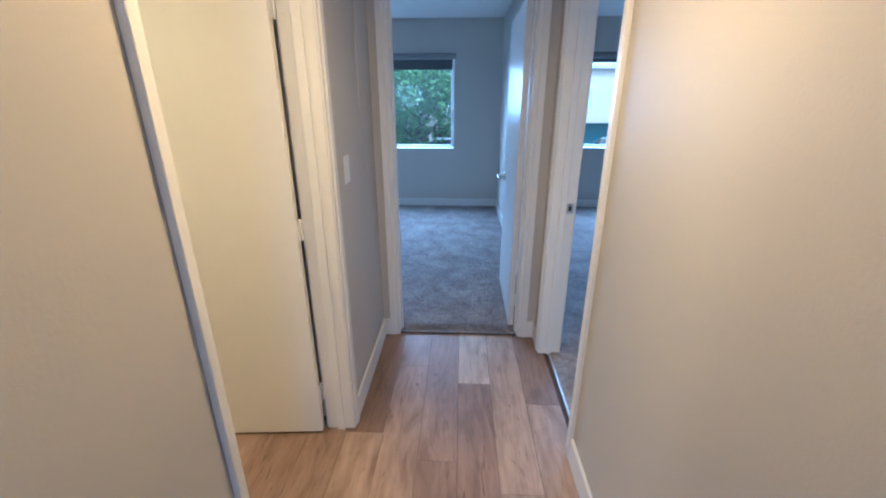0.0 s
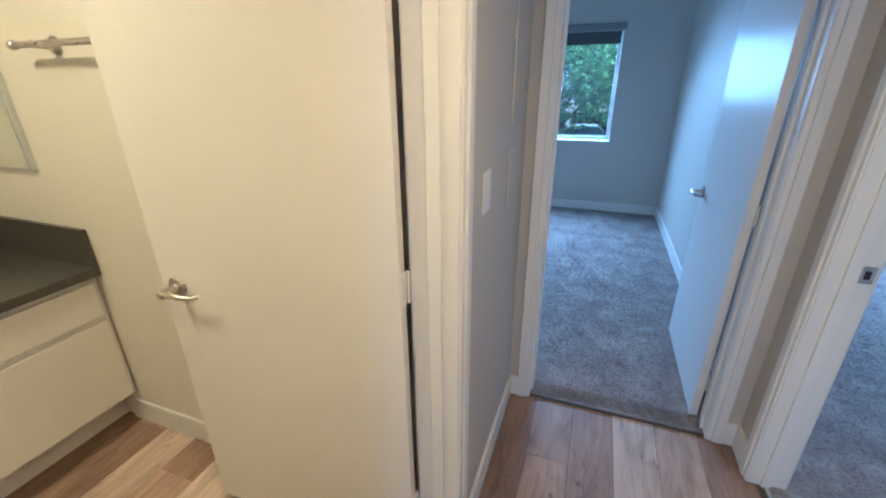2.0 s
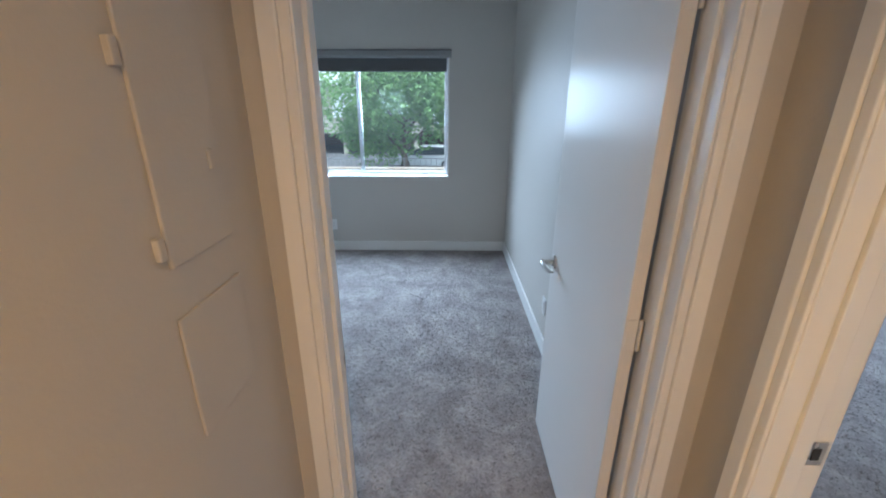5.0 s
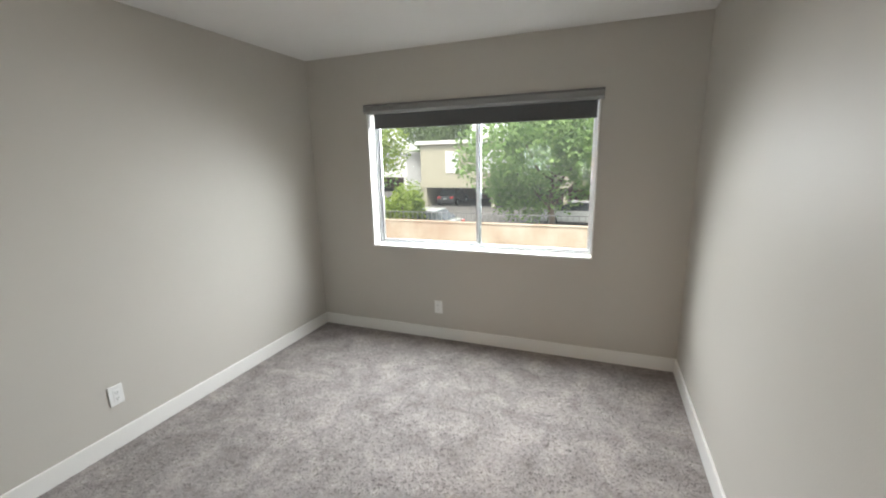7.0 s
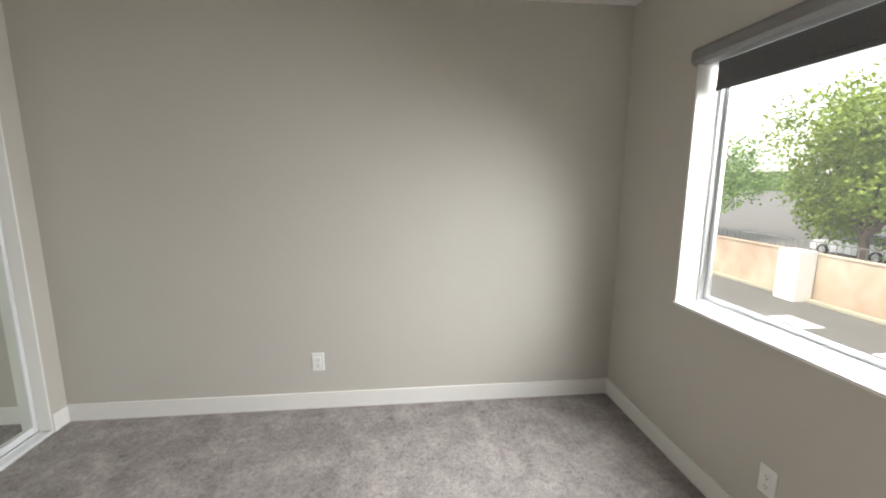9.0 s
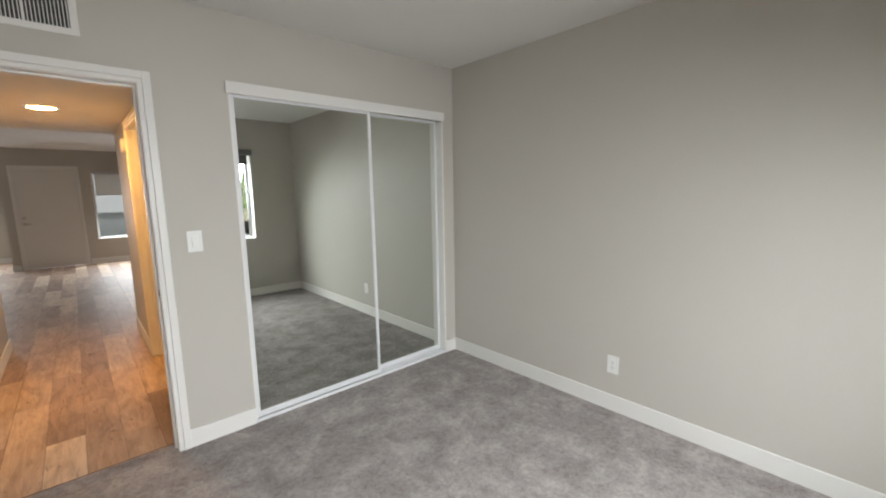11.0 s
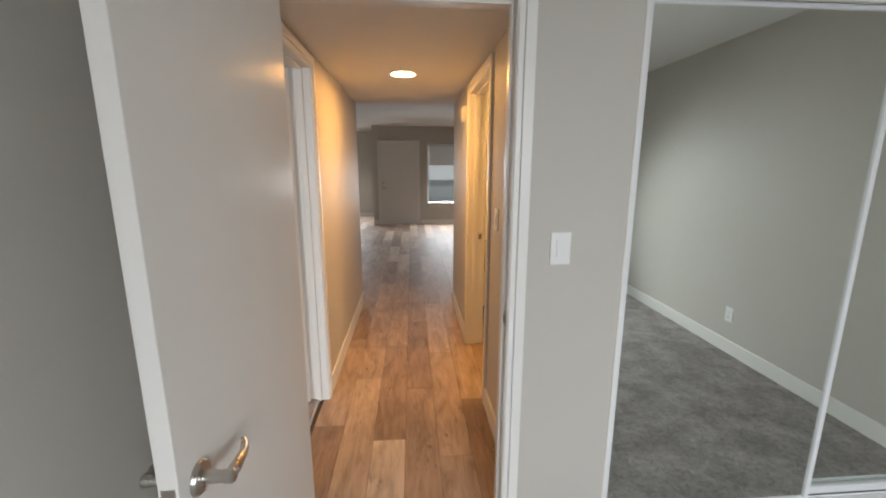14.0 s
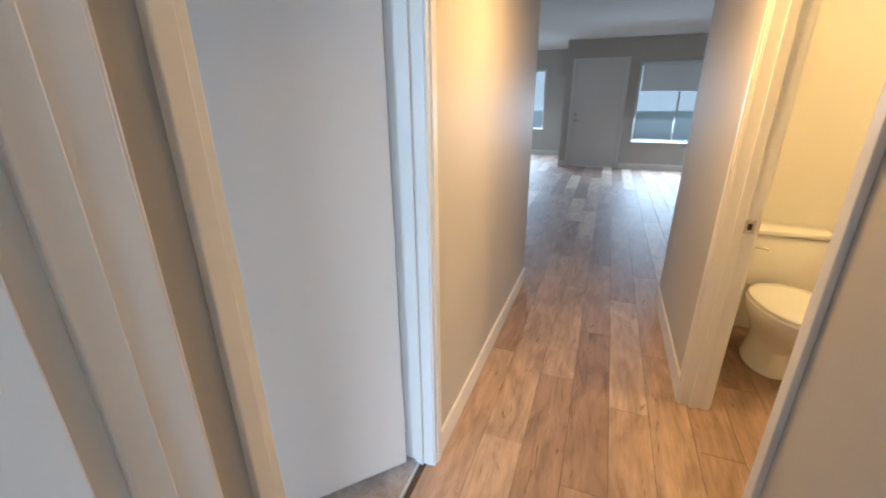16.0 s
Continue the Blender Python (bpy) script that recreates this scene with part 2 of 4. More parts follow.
def bx(bm, x0, x1, y0, y1, z0, z1, bevel=0.0):
    """Adds a box to bm, with rounded edges if bevel is given."""
    vs = [bm.verts.new(c) for c in ((x0, y0, z0), (x1, y0, z0), (x1, y1, z0), (x0, y1, z0), (x0, y0, z1), (x1, y0, z1), (x1, y1, z1), (x0, y1, z1))]
    fs = [bm.faces.new([vs[i] for i in f]) for f in ((3, 2, 1, 0), (4, 5, 6, 7), (0, 1, 5, 4), (1, 2, 6, 5), (2, 3, 7, 6), (3, 0, 4, 7))]
    if bevel:
        es = list({e for f in fs for e in f.edges})
        bmesh.ops.bevel(bm, geom=es, offset=bevel, segments=2, affect="EDGES", profile=0.5)


def cyl(bm, m, r0, r1, h, n=20):
    """Adds a capped cylinder or cone along the local z of m, from 0 to h."""
    bmesh.ops.create_cone(bm, cap_ends=True, segments=n, radius1=r0, radius2=r1, depth=h, matrix=m @ Matrix.Translation((0, 0, h / 2)))


def done(name, bm, mat, parent=None, smooth=False, kind="", label="", category="", group=""):
    me = bpy.data.meshes.new(name)
    bmesh.ops.recalc_face_normals(bm, faces=bm.faces)
    bm.to_mesh(me)
    bm.free()
    me.materials.append(mat)
    if smooth:
        me.polygons.foreach_set("use_smooth", [True] * len(me.polygons))
        me.set_sharp_from_angle(angle=radians(40))
    ob = new(name, me)
    if parent:
        ob.parent = parent
    return tagged(ob, label, category, group, kind)


def boxes(name, mat, items, bevel=0.0, **kw):
    bm = bmesh.new()
    for it in items:
        bx(bm, *it, bevel=bevel)
    return done(name, bm, mat, **kw)


def lathe(bm, prof, m, n=28):
    """Turns a profile of (radius, height) round the z axis of m."""
    rings = []
    for r, z in prof:
        rings.append([bm.verts.new(m @ Vector((r * math.cos(2 * math.pi * k / n), r * math.sin(2 * math.pi * k / n), z))) for k in range(n)])
    for a, b in zip(rings, rings[1:]):
        for k in range(n):
            bm.faces.new((a[k], a[(k + 1) % n], b[(k + 1) % n], b[k]))
    bm.faces.new(rings[0][::-1])
    bm.faces.new(rings[-1])


def loft(bm, rings, caps=True):
    """Skins a list of rings of points."""
    vs = [[bm.verts.new(p) for p in r] for r in rings]
    n = len(vs[0])
    for a, b in zip(vs, vs[1:]):
        for k in range(n):
            bm.faces.new((a[k], a[(k + 1) % n], b[(k + 1) % n], b[k]))
    if caps:
        bm.faces.new(vs[0][::-1])
        bm.faces.new(vs[-1])


def tube(bm, pts, radii, n=10):
    """A tube along points with a radius at each."""
    rings = []
    for i, p in enumerate(pts):
        a, b = Vector(pts[max(i - 1, 0)]), Vector(pts[min(i + 1, len(pts) - 1)])
        q = (b - a).to_track_quat("Z", "Y")
        rings.append([Vector(p) + q @ Vector((radii[i] * math.cos(2 * math.pi * k / n), radii[i] * math.sin(2 * math.pi * k / n), 0)) for k in range(n)])
    loft(bm, rings)


def wall(name, axis, a0, a1, u0, u1, z0, z1, holes=(), mat=None, label=""):
    """A wall between a0 and a1 across, u0 and u1 along; holes (u0, u1, z0, z1) go right through it."""
    bm = bmesh.new()

    def put(p, q, r, s):
        if q - p > 1e-4 and s - r > 1e-4:
            bx(bm, *((p, q, a0, a1) if axis == "x" else (a0, a1, p, q)), r, s)
    at = u0
    for h0, h1, b, t in sorted(holes):
        put(at, h0, z0, z1)
        put(h0, h1, z0, b)
        put(h0, h1, t, z1)
        at = h1
    put(at, u1, z0, z1)
    return done(name, bm, mat or WALL, kind="structure", label=label)


# ---- the plan ----
HX, HC = 0.51, 2.14            # half width and ceiling of the hall
R1W, R1E, R1S, R1N, RC = -2.62, 0.53, 2.61, 6.06, 2.50   # first bedroom
TOP = 2.66
D1 = (-0.40, 0.39)             # clear openings of the doors
DB = (0.765, 1.62)
D2 = (1.545, 2.295)
DH = 2.045
CL = (-2.50, -0.83, 2.12)      # closet opening
W1 = (-2.02, -0.105, 0.84, 2.06)
W2 = (1.62, 3.53, 0.85, 2.06)
LW = (-1.95, -0.45, 0.54, 2.03)
FW = (1.55, 2.75, 0.62, 2.03)
FD = (-0.20, 0.725)
LS = -6.57

wall("wall_hall_west", "y", -0.63, -HX, -0.44, 2.49, 0, TOP, [(DB[0] - .02, DB[1] + .02, 0, DH + .02)], label="greige painted hall wall with bathroom doorway")
wall("wall_hall_east", "y", HX, 0.63, -0.44, 2.49, 0, TOP, [(D2[0] - .02, D2[1] + .02, 0, DH + .02)], label="greige painted hall wall with bedroom doorway")
wall("wall_partition", "x", 2.49, R1S, -2.74, R1E, 0, TOP, [(CL[0], CL[1], 0, CL[2]), (D1[0] - .02, D1[1] + .02, 0, DH + .02)], label="greige painted wall with doorway and closet opening")
wall("wall_bedroom_east", "y", R1E, 0.65, 2.49, R1N, 0, TOP, label="greige painted wall between the bedrooms")
wall("wall_north", "x", R1N, R1N + 0.17, -2.74, 4.42, -0.3, TOP, [(W1[0], W1[1], W1[2], W1[3]), (W2[0], W2[1], W2[2], W2[3])], label="greige painted outer wall with windows")
wall("wall_bedroom_west", "y", -2.74, R1W, 1.83, R1N, 0, TOP, label="greige painted bedroom wall")
wall("wall_bedroom_second_south", "x", 0.60, 0.72, 0.63, 4.42, 0, TOP, label="greige painted bedroom wall")
wall("wall_bedroom_second_east", "y", 4.30, 4.42, 0.72, R1N, 0, TOP, label="greige painted bedroom wall")
wall("wall_bath_north", "x", 1.71, 1.83, -2.87, -0.63, 0, TOP, mat=BATHWALL, label="cream painted bathroom wall")
wall("wall_bath_west", "y", -2.87, -2.75, -0.30, 1.71, 0, TOP, mat=BATHWALL, label="cream painted bathroom wall")
wall("wall_bath_south", "x", -0.42, -0.20, -2.87, -0.63, 0, TOP, mat=BATHWALL, label="cream painted bathroom wall")
wall("wall_living_north_west", "x", -0.44, -0.425, -4.12, -0.63, 0, TOP, label="greige painted living room wall")
wall("wall_living_north_east", "x", -0.44, -0.32, 0.63, 4.12, 0, TOP, label="greige painted living room wall")
wall("wall_living_west", "y", -4.12, -4.0, LS, -0.44, 0, TOP, label="greige painted living room wall")
wall("wall_living_east", "y", 4.0, 4.12, -8.3, -0.44, 0, TOP, label="greige painted living room wall")
wall("wall_living_south", "x", LS - 0.15, LS, -4.12, 0.92, 0, TOP, [(LW[0], LW[1], LW[2], LW[3]), (FD[0] - .02, FD[1] + .02, 0, 2.075)], label="greige painted wall with entry door and window")
wall("wall_entry_return", "y", 0.80, 0.92, -8.3, LS - 0.15, 0, TOP, label="greige painted return wall")
wall("wall_dining_south", "x", -8.45, -8.3, 0.80, 4.12, 0, TOP, [(FW[0], FW[1], FW[2], FW[3])], label="greige painted wall with window")
boxes("bath_hall_lining", BATHWALL, [(-0.634, -0.63, -0.30, DB[0] - .075, 0, 2.42), (-0.634, -0.63, DB[1] + .075, 1.71, 0, 2.42), (-0.634, -0.63, DB[0] - .075, DB[1] + .075, DH + .075, 2.42)], kind="structure", label="cream painted bathroom side of the hall wall")

boxes("ceiling_bedroom", CEIL, [(R1W, R1E, R1S, R1N, RC, RC + .08)], kind="structure", label="white sprayed texture ceiling")
boxes("ceiling_bedroom_second", CEIL, [(0.65, 4.3, 0.72, R1N, RC, RC + .08)], kind="structure", label="white sprayed texture ceiling")
boxes("ceiling_hall", CEIL, [(-HX, HX, -0.44, 2.49, HC, HC + .08)], kind="structure", label="low white hall ceiling")
boxes("ceiling_header", WALL, [(-HX, HX, -0.44, -0.32, HC + .081, TOP)], kind="structure", label="greige header over the hall mouth")
boxes("ceiling_bath", CEIL, [(-2.75, -0.634, -0.30, 1.71, 2.42, 2.5)], kind="structure", label="white bathroom ceiling")
boxes("ceiling_closet", CEIL, [(R1W, -0.63, 1.83, 2.49, 2.42, 2.5)], kind="structure", label="white closet ceiling")
boxes("ceiling_living", CEIL, [(-4.0, 4.0, -8.3, -0.44, 2.46, 2.54)], kind="structure", label="white living room ceiling")
# unseen slab, added above the ceilings to block light from the sky
boxes("roof", SKY_BLOCK, [(-4.5, 4.8, -9.6, 6.75, TOP, TOP + .2)], kind="structure", label="unseen flat slab that keeps sky light out")
boxes("lower_storey", PALE, [(-4.12, 4.42, -8.45, 6.2, -2.6, -0.06)], kind="structure", label="pale stucco storey below the flat")

# floors
floor = boxes("floor", JOINT, [(-4.0, 4.0, -8.3, -0.44, -0.05, -0.004), (-2.75, 0.63, -0.44, 1.83, -0.05, -0.004), (-0.63, 0.63, 1.83, 2.515, -0.05, -0.004)], kind="structure", label="wood-look vinyl plank floor")
CZ = 0.010
boxes("floor_carpet", CARPET, [(R1W, R1E, R1S, R1N, -0.05, CZ), (D1[0] - .02, D1[1] + .02, 2.505, R1S, -0.05, CZ)], kind="structure", label="grey-brown cut pile bedroom carpet")
boxes("floor_carpet_second", CARPET, [(0.65, 4.3, 0.72, R1N, -0.05, CZ), (0.575, 0.65, D2[0] - .02, D2[1] + .02, -0.05, CZ)], kind="structure", label="grey-brown cut pile carpet of the second bedroom")
boxes("floor_closet", CARPET, [(R1W, -0.63, 1.83, R1S, -0.05, 0.004)], kind="structure", label="grey-brown carpet inside the closet")
boxes("threshold_trim", JOINT, [(D1[0], D1[1], 2.494, 2.508, -0.003, 0.009)], kind="structure", label="dark metal edge between plank floor and carpet")
boxes("threshold_trim", ALU, [(0.563, 0.577, D2[0], D2[1], -0.003, 0.009)], kind="structure", label="metal edge between plank floor and carpet")

# baseboards
BH, BT = 0.117, 0.014


def baseboard(label, segs):
    bm = bmesh.new()
    for axis, a, side, u0, u1 in segs:
        lo, hi = (a, a + BT * side) if side > 0 else (a + BT * side, a)
        if axis == "x":
            bx(bm, u0, u1, lo, hi, 0, BH, bevel=0.003)
        else:
            bx(bm, lo, hi, u0, u1, 0, BH, bevel=0.003)
    return done("baseboard", bm, TRIM, kind="structure", label=label)


CW = 0.060
baseboard("white bedroom baseboard", [("x", R1N, -1, R1W, R1E), ("y", R1W, 1, R1S, R1N - BT), ("y", R1E, -1, R1S, R1N - BT), ("x", R1S, 1, R1W + BT, CL[0]), ("x", R1S, 1, CL[1], D1[0] - CW), ("x", R1S, 1, D1[1] + CW, R1E - BT)])
baseboard("white bedroom baseboard", [("x", R1N, -1, 0.65, 4.3), ("y", 0.65, 1, 2.4, R1N - BT), ("y", 4.3, -1, 0.72, R1N - BT)])
baseboard("white hall baseboard", [("y", -HX, 1, -0.44, DB[0] - CW), ("y", -HX, 1, DB[1] + CW, 2.49), ("y", HX, -1, -0.44, D2[0] - CW), ("y", HX, -1, D2[1] + CW, 2.49), ("x", 2.49, -1, -HX + BT, D1[0] - CW), ("x", 2.49, -1, D1[1] + CW, HX - BT)])
baseboard("cream bathroom baseboard", [("x", 1.71, -1, -2.2, -0.65), ("x", -0.30, 1, -2.75, -0.65), ("y", -2.75, 1, -0.28, 0.45)])
baseboard("white living room baseboard", [("x", LS, 1, -4.0, FD[0] - CW - .02), ("x", LS, 1, FD[1] + CW + .02, 0.92), ("x", -8.3, 1, 0.92, 4.0), ("y", 0.92, 1, -8.28, LS), ("y", 4.0, -1, -8.28, -0.46), ("y", -4.0, 1, LS + .02, -0.46)])


# door frames: jambs, stops and stepped casings
def casing(bm, axis, a, side, u0, u1, h, c0=None):
    """A two-step casing round an opening u0..u1, h high, on the wall face at a."""
    for w0, w1, t in ((0.0, 0.022, 0.011), (0.022, CW, 0.018)):
        lo, hi = (a, a + t * side) if side > 0 else (a + t * side, a)
        k = (c0 or CW) / CW
        for p, q, r, s in ((u0 - w1 * k, u0 - w0 * k, 0, h + w1), (u1 + w0, u1 + w1, 0, h + w1), (u0 - w0, u1 + w0, h + w0, h + w1)):
            if axis == "x":
                bx(bm, p, q, lo, hi, r, s, bevel=0.003)
            else:
                bx(bm, lo, hi, p, q, r, s, bevel=0.003)


def door_frame(name, axis, a0, a1, u0, u1, h, stop, faces=(1, 1), mat=None, c0=None):
    bm = bmesh.new()
    e = 0.004
    t = 0.02

    def put(p, q, r, s, b0=a0 - e, b1=a1 + e):
        bx(bm, *((p, q, b0, b1) if axis == "x" else (b0, b1, p, q)), r, s, bevel=0.002)
    put(u0 - t, u0, 0, h)
    put(u1, u1 + t, 0, h)
    put(u0 - t, u1 + t, h, h + t)
    put(u0, u0 + .011, 0, h, *stop)
    put(u1 - .011, u1, 0, h, *stop)
    put(u0 + .011, u1 - .011, h - .011, h, *stop)
    if faces[0]:
        casing(bm, axis, a0, -1, u0 - .004, u1 + .004, h + .004, c0)
    if faces[1]:
        casing(bm, axis, a1, 1, u0 - .004, u1 + .004, h + .004, c0)
    return done(name, bm, mat or TRIM, kind="structure", label="white painted door frame and casing")


door_frame("door_frame_1", "x", 2.49, R1S, D1[0], D1[1], DH, (2.535, 2.57))
door_frame("door_frame_2", "y", HX, 0.63, D2[0], D2[1], DH, (0.55, 0.585), faces=(1, 1))
door_frame("door_frame_3", "y", -0.63, -HX, DB[0], DB[1], DH, (-0.585, -0.55), c0=.038)
door_frame("door_frame_4", "x", LS - 0.15, LS, FD[0], FD[1], 2.055, (LS - 0.10, LS - 0.06), faces=(0, 1))


def lever(parent, x, y, z, side, toward):
    """A lever handle on a round rose, on the face towards side (+-1 in y), its lever pointing along toward (+-1 in x)."""
    bm = bmesh.new()
    q = Matrix.Translation((x, y, z)) @ Matrix.Rotation(radians(-90 * side), 4, "X")
    lathe(bm, [(0.033, 0), (0.033, 0.004), (0.029, 0.009), (0.013, 0.011), (0.0115, 0.045), (0.0135, 0.05), (0.0135, 0.062), (0.010, 0.066)], q, 24)
    d = toward
    tube(bm, [(x, y + side * .056, z), (x + d * .03, y + side * .058, z + .003), (x + d * .065, y + side * .054, z - .002), (x + d * .095, y + side * .046, z - .004), (x + d * .112, y + side * .036, z - .001)],
         [0.0115, 0.0105, 0.009, 0.008, 0.006], 12)
    ob = done("lever_handle", bm, NICKEL, parent=parent, smooth=True, label="satin nickel lever handle")
    return ob


def hinged_door(label, width, height, m, flip, leaf=0.035, deadbolt=False):
    """A flush door. It hangs at its local origin and reaches along +x; flip (+-1) says on which side of y the slab lies."""
    root = new("door")
    tagged(root, label, "door")
    bm = bmesh.new()
    y0, y1 = (0, leaf) if flip > 0 else (-leaf, 0)
    bx(bm, 0.008, width, y0, y1, 0.016, height, bevel=0.002)
    done("slab", bm, DOOR, parent=root)
    lever(root, width - .062, y1, 0.94, 1, -1)
    lever(root, width - .062, y0, 0.94, -1, -1)
    bm = bmesh.new()
    bx(bm, width - .001, width + .0015, (y0 + y1) / 2 - .0125, (y0 + y1) / 2 + .0125, .911, .969, bevel=.001)
    bx(bm, width, width + .009, (y0 + y1) / 2 - .006, (y0 + y1) / 2 + .006, .931, .949, bevel=.002)
    done("latch_plate", bm, NICKEL, parent=root, label="satin nickel latch plate")
    for z in (0.22, 1.02, 1.82):
        bm = bmesh.new()
        yk = 0.0 - flip * .004
        cyl(bm, Matrix.Translation((0.002, yk, z - .045)), .0055, .0055, .09, 12)
        bx(bm, 0.0045, 0.0075, min(y0, y1) + .004, max(y0, y1) - .004, z - .045, z + .045)
        done("hinge", bm, TRIM, parent=root, smooth=True)
    if deadbolt:
        bm = bmesh.new()
        lathe(bm, [(0.03, 0), (0.03, .006), (.012, .01), (.010, .022)], Matrix.Translation((width - .062, y1, 1.07)) @ Matrix.Rotation(radians(-90), 4, "X"))
        done("deadbolt", bm, NICKEL, parent=root, smooth=True, label="satin nickel deadbolt")
    root.matrix_world = m
    return root


hinged_door("white flush bedroom door standing open against the wall", 0.795, 2.035, pose(D1[1] - .010, R1S - .010, 0, 0, 0, 89.5), 1)
hinged_door("white flush bedroom door standing half open over the carpet", 0.745, 2.035, pose(0.636, D2[0] + .004, 0, 0, 0, 48), 1)
hinged_door("white flush bathroom door standing open over plank floor", 0.80, 2.035, pose(-0.642, DB[1] - .004, 0, 0, 0, 184), 1)
hinged_door("closed white flush entry door with lever and deadbolt", FD[1] - FD[0] - .004, 2.05, pose(FD[0] + .002, LS - .045, 0, 0, 0, 0), 1, leaf=0.044, deadbolt=True)


def strike(name, m):
    bm = bmesh.new()
    bx(bm, -.0015, .0015, -.019, .019, -.029, .029, bevel=.001)
    p = done(name, bm, NICKEL, label="satin nickel strike plate in the door jamb", category="strike plate")
    # uncut hole: its inner shade is painted as a dark block
    bm = bmesh.new()
    bx(bm, -.003, .003, -.008, .008, -.014, .014)
    done("latch_hole", bm, HOLE_SHADE, parent=p)
    p.matrix_world = m
    return p


strike("strike_plate", pose(0.606, D2[1] - .0015, .945, 0, 0, 90))
strike("strike_plate", pose(-0.606, DB[0] + .0015, .945, 0, 0, 90))
strike("strike_plate", pose(D1[0] + .0015, 2.588, .945))

# ---- windows ----


def slider_window(name, x0, x1, z0, z1, yin, depth, out, mull, mat=None):
    """A sliding window set back in its opening. yin: the wall's inner face; out (+-1): the way out along y."""
    ya = yin + out * (depth - .055)
    yb = yin + out * (depth - .005)
    lo, hi = min(ya, yb), max(ya, yb)
    t = .014
    root = boxes(name, mat or ALU, [(x0, x0 + t, lo, hi, z0, z1), (x1 - t, x1, lo, hi, z0, z1), (x0 + t, x1 - t, lo, hi, z0, z0 + t), (x0 + t, x1 - t, lo, hi, z1 - t, z1)], bevel=.003,
                 kind="structure", label="aluminium sliding window in a white plastered reveal")
    mid = (lo + hi) / 2
    for a, b, c, d in ((x0 + t, mull + .018, mid + .001, hi - .004), (mull - .018, x1 - t, lo + .004, mid - .001)):
        s = .021
        boxes("sash", mat or ALU, [(a, a + s, c, d, z0 + t, z1 - t), (b - s, b, c, d, z0 + t, z1 - t), (a + s, b - s, c, d, z0 + t, z0 + t + s), (a + s, b - s, c, d, z1 - t - s, z1 - t)], bevel=.002, parent=root)
        g = boxes("pane", GLASS, [(a + s - .004, b - s + .004, (c + d) / 2 - .002, (c + d) / 2 + .002, z0 + t + s - .004, z1 - t - s + .004)], parent=root)
        g.visible_shadow = False
    return root


def reveal(x0, x1, z0, z1, yin, depth, out, proud=.004):
    """White plastered sides of the opening, with a sill that stands a little proud."""
    e = .004
    a, b = sorted((yin - out * proud, yin + out * (depth - .056)))
    return boxes("window_reveal", TRIM, [(x0, x0 + .012, a, b, z0 + .014, z1), (x1 - .012, x1, a, b, z0 + .014, z1), (x0, x1, *sorted((yin - out * .012, yin + out * (depth - .056))), z0, z0 + .014), (x0 + .012, x1 - .012, a, b, z1 - .012, z1)],
                 bevel=.002, kind="structure", label="white painted window reveal and sill")


slider_window("window_1", W1[0] + .012, W1[1] - .012, W1[2] + .014, W1[3] - .012, R1N, .165, 1, -1.045)
reveal(*W1, R1N, .165, 1)
slider_window("window_2", W2[0] + .012, W2[1] - .012, W2[2] + .014, W2[3] - .012, R1N, .165, 1, 2.35)
reveal(*W2, R1N, .165, 1)
slider_window("window_3", LW[0] + .012, LW[1] - .012, LW[2] + .014, LW[3] - .012, LS, .145, -1, -1.2)
reveal(*LW, LS, .145, -1)
slider_window("window_4", FW[0] + .012, FW[1] - .012, FW[2] + .014, FW[3] - .012, -8.3, .145, -1, 2.15)
reveal(*FW, -8.3, .145, -1)


def roller_blind(label, x0, x1, ztop, y, out, drop, fabric, cassette, ch=.075):
    root = new("roller_blind")
    tagged(root, label, "roller blind")
    bm = bmesh.new()
    n = 8
    prof = [(0.0, 0.0), (0.0, -ch)] + [(-.075 + .02 * (1 - math.cos(math.pi / 2 * k / n)) - .0, -ch + 0.0 + .02 * 0) for k in ()] + [(-.06, -ch), (-.075, -ch + .018), (-.075, -.018), (-.06, 0.0)]
    rings = [[Vector((x, y + out * p, ztop + q)) for p, q in prof] for x in (x0, x1)]
    loft(bm, rings)
    done("cassette", bm, cassette, parent=root, label="rounded grey cassette")
    bm = bmesh.new()
    fy = y + out * .035
    bx(bm, x0 + .045, x1 - .045, fy - .001, fy + .001, ztop - ch - drop, ztop - ch + .01)
    bx(bm, x0 + .045, x1 - .045, fy - .006, fy + .006, ztop - ch - drop - .022, ztop - ch - drop, bevel=.003)
    done("fabric", bm, fabric, parent=root, label="roller fabric with hem bar")
    return root


roller_blind("dark grey roller blind nearly fully raised", -2.035, -0.085, 2.085, R1N + .045, 1, .10, BLIND, CASSETTE)
roller_blind("dark grey roller blind fully raised", 1.605, 3.545, 2.085, R1N + .045, 1, .02, BLIND, CASSETTE)
roller_blind("pale roller blind lowered over the upper window", LW[0] + .02, LW[1] - .02, LW[3] + .0, LS - .05, -1, .45, WHITEBLIND, WHITEBLIND, .06)

# ---- closet ----
CT = CL[2]
boxes("closet_header_trim", TRIM, [(CL[0] - .005, CL[1] + .012, R1S, R1S + .02, CT - .065, CT + .004)], bevel=.003, kind="structure", label="white fascia over the closet doors")
boxes("closet_track", FRAMEWHITE, [(CL[0], CL[1], 2.515, R1S + .008, 0.0, .018), (CL[0], CL[1], R1S - .004, R1S + .008, .018, .030), (CL[0], CL[1], 2.545, 2.551, .018, .026)], bevel=.002, kind="structure", label="white metal floor track of the closet")
boxes("closet_jamb_trim", TRIM, [(CL[1] - .012, CL[1], 2.50, R1S + .004, .03, CT - .065), (CL[0], CL[0] + .012, 2.50, R1S + .004, .03, CT - .065)], bevel=.002, kind="structure", label="white closet jamb")


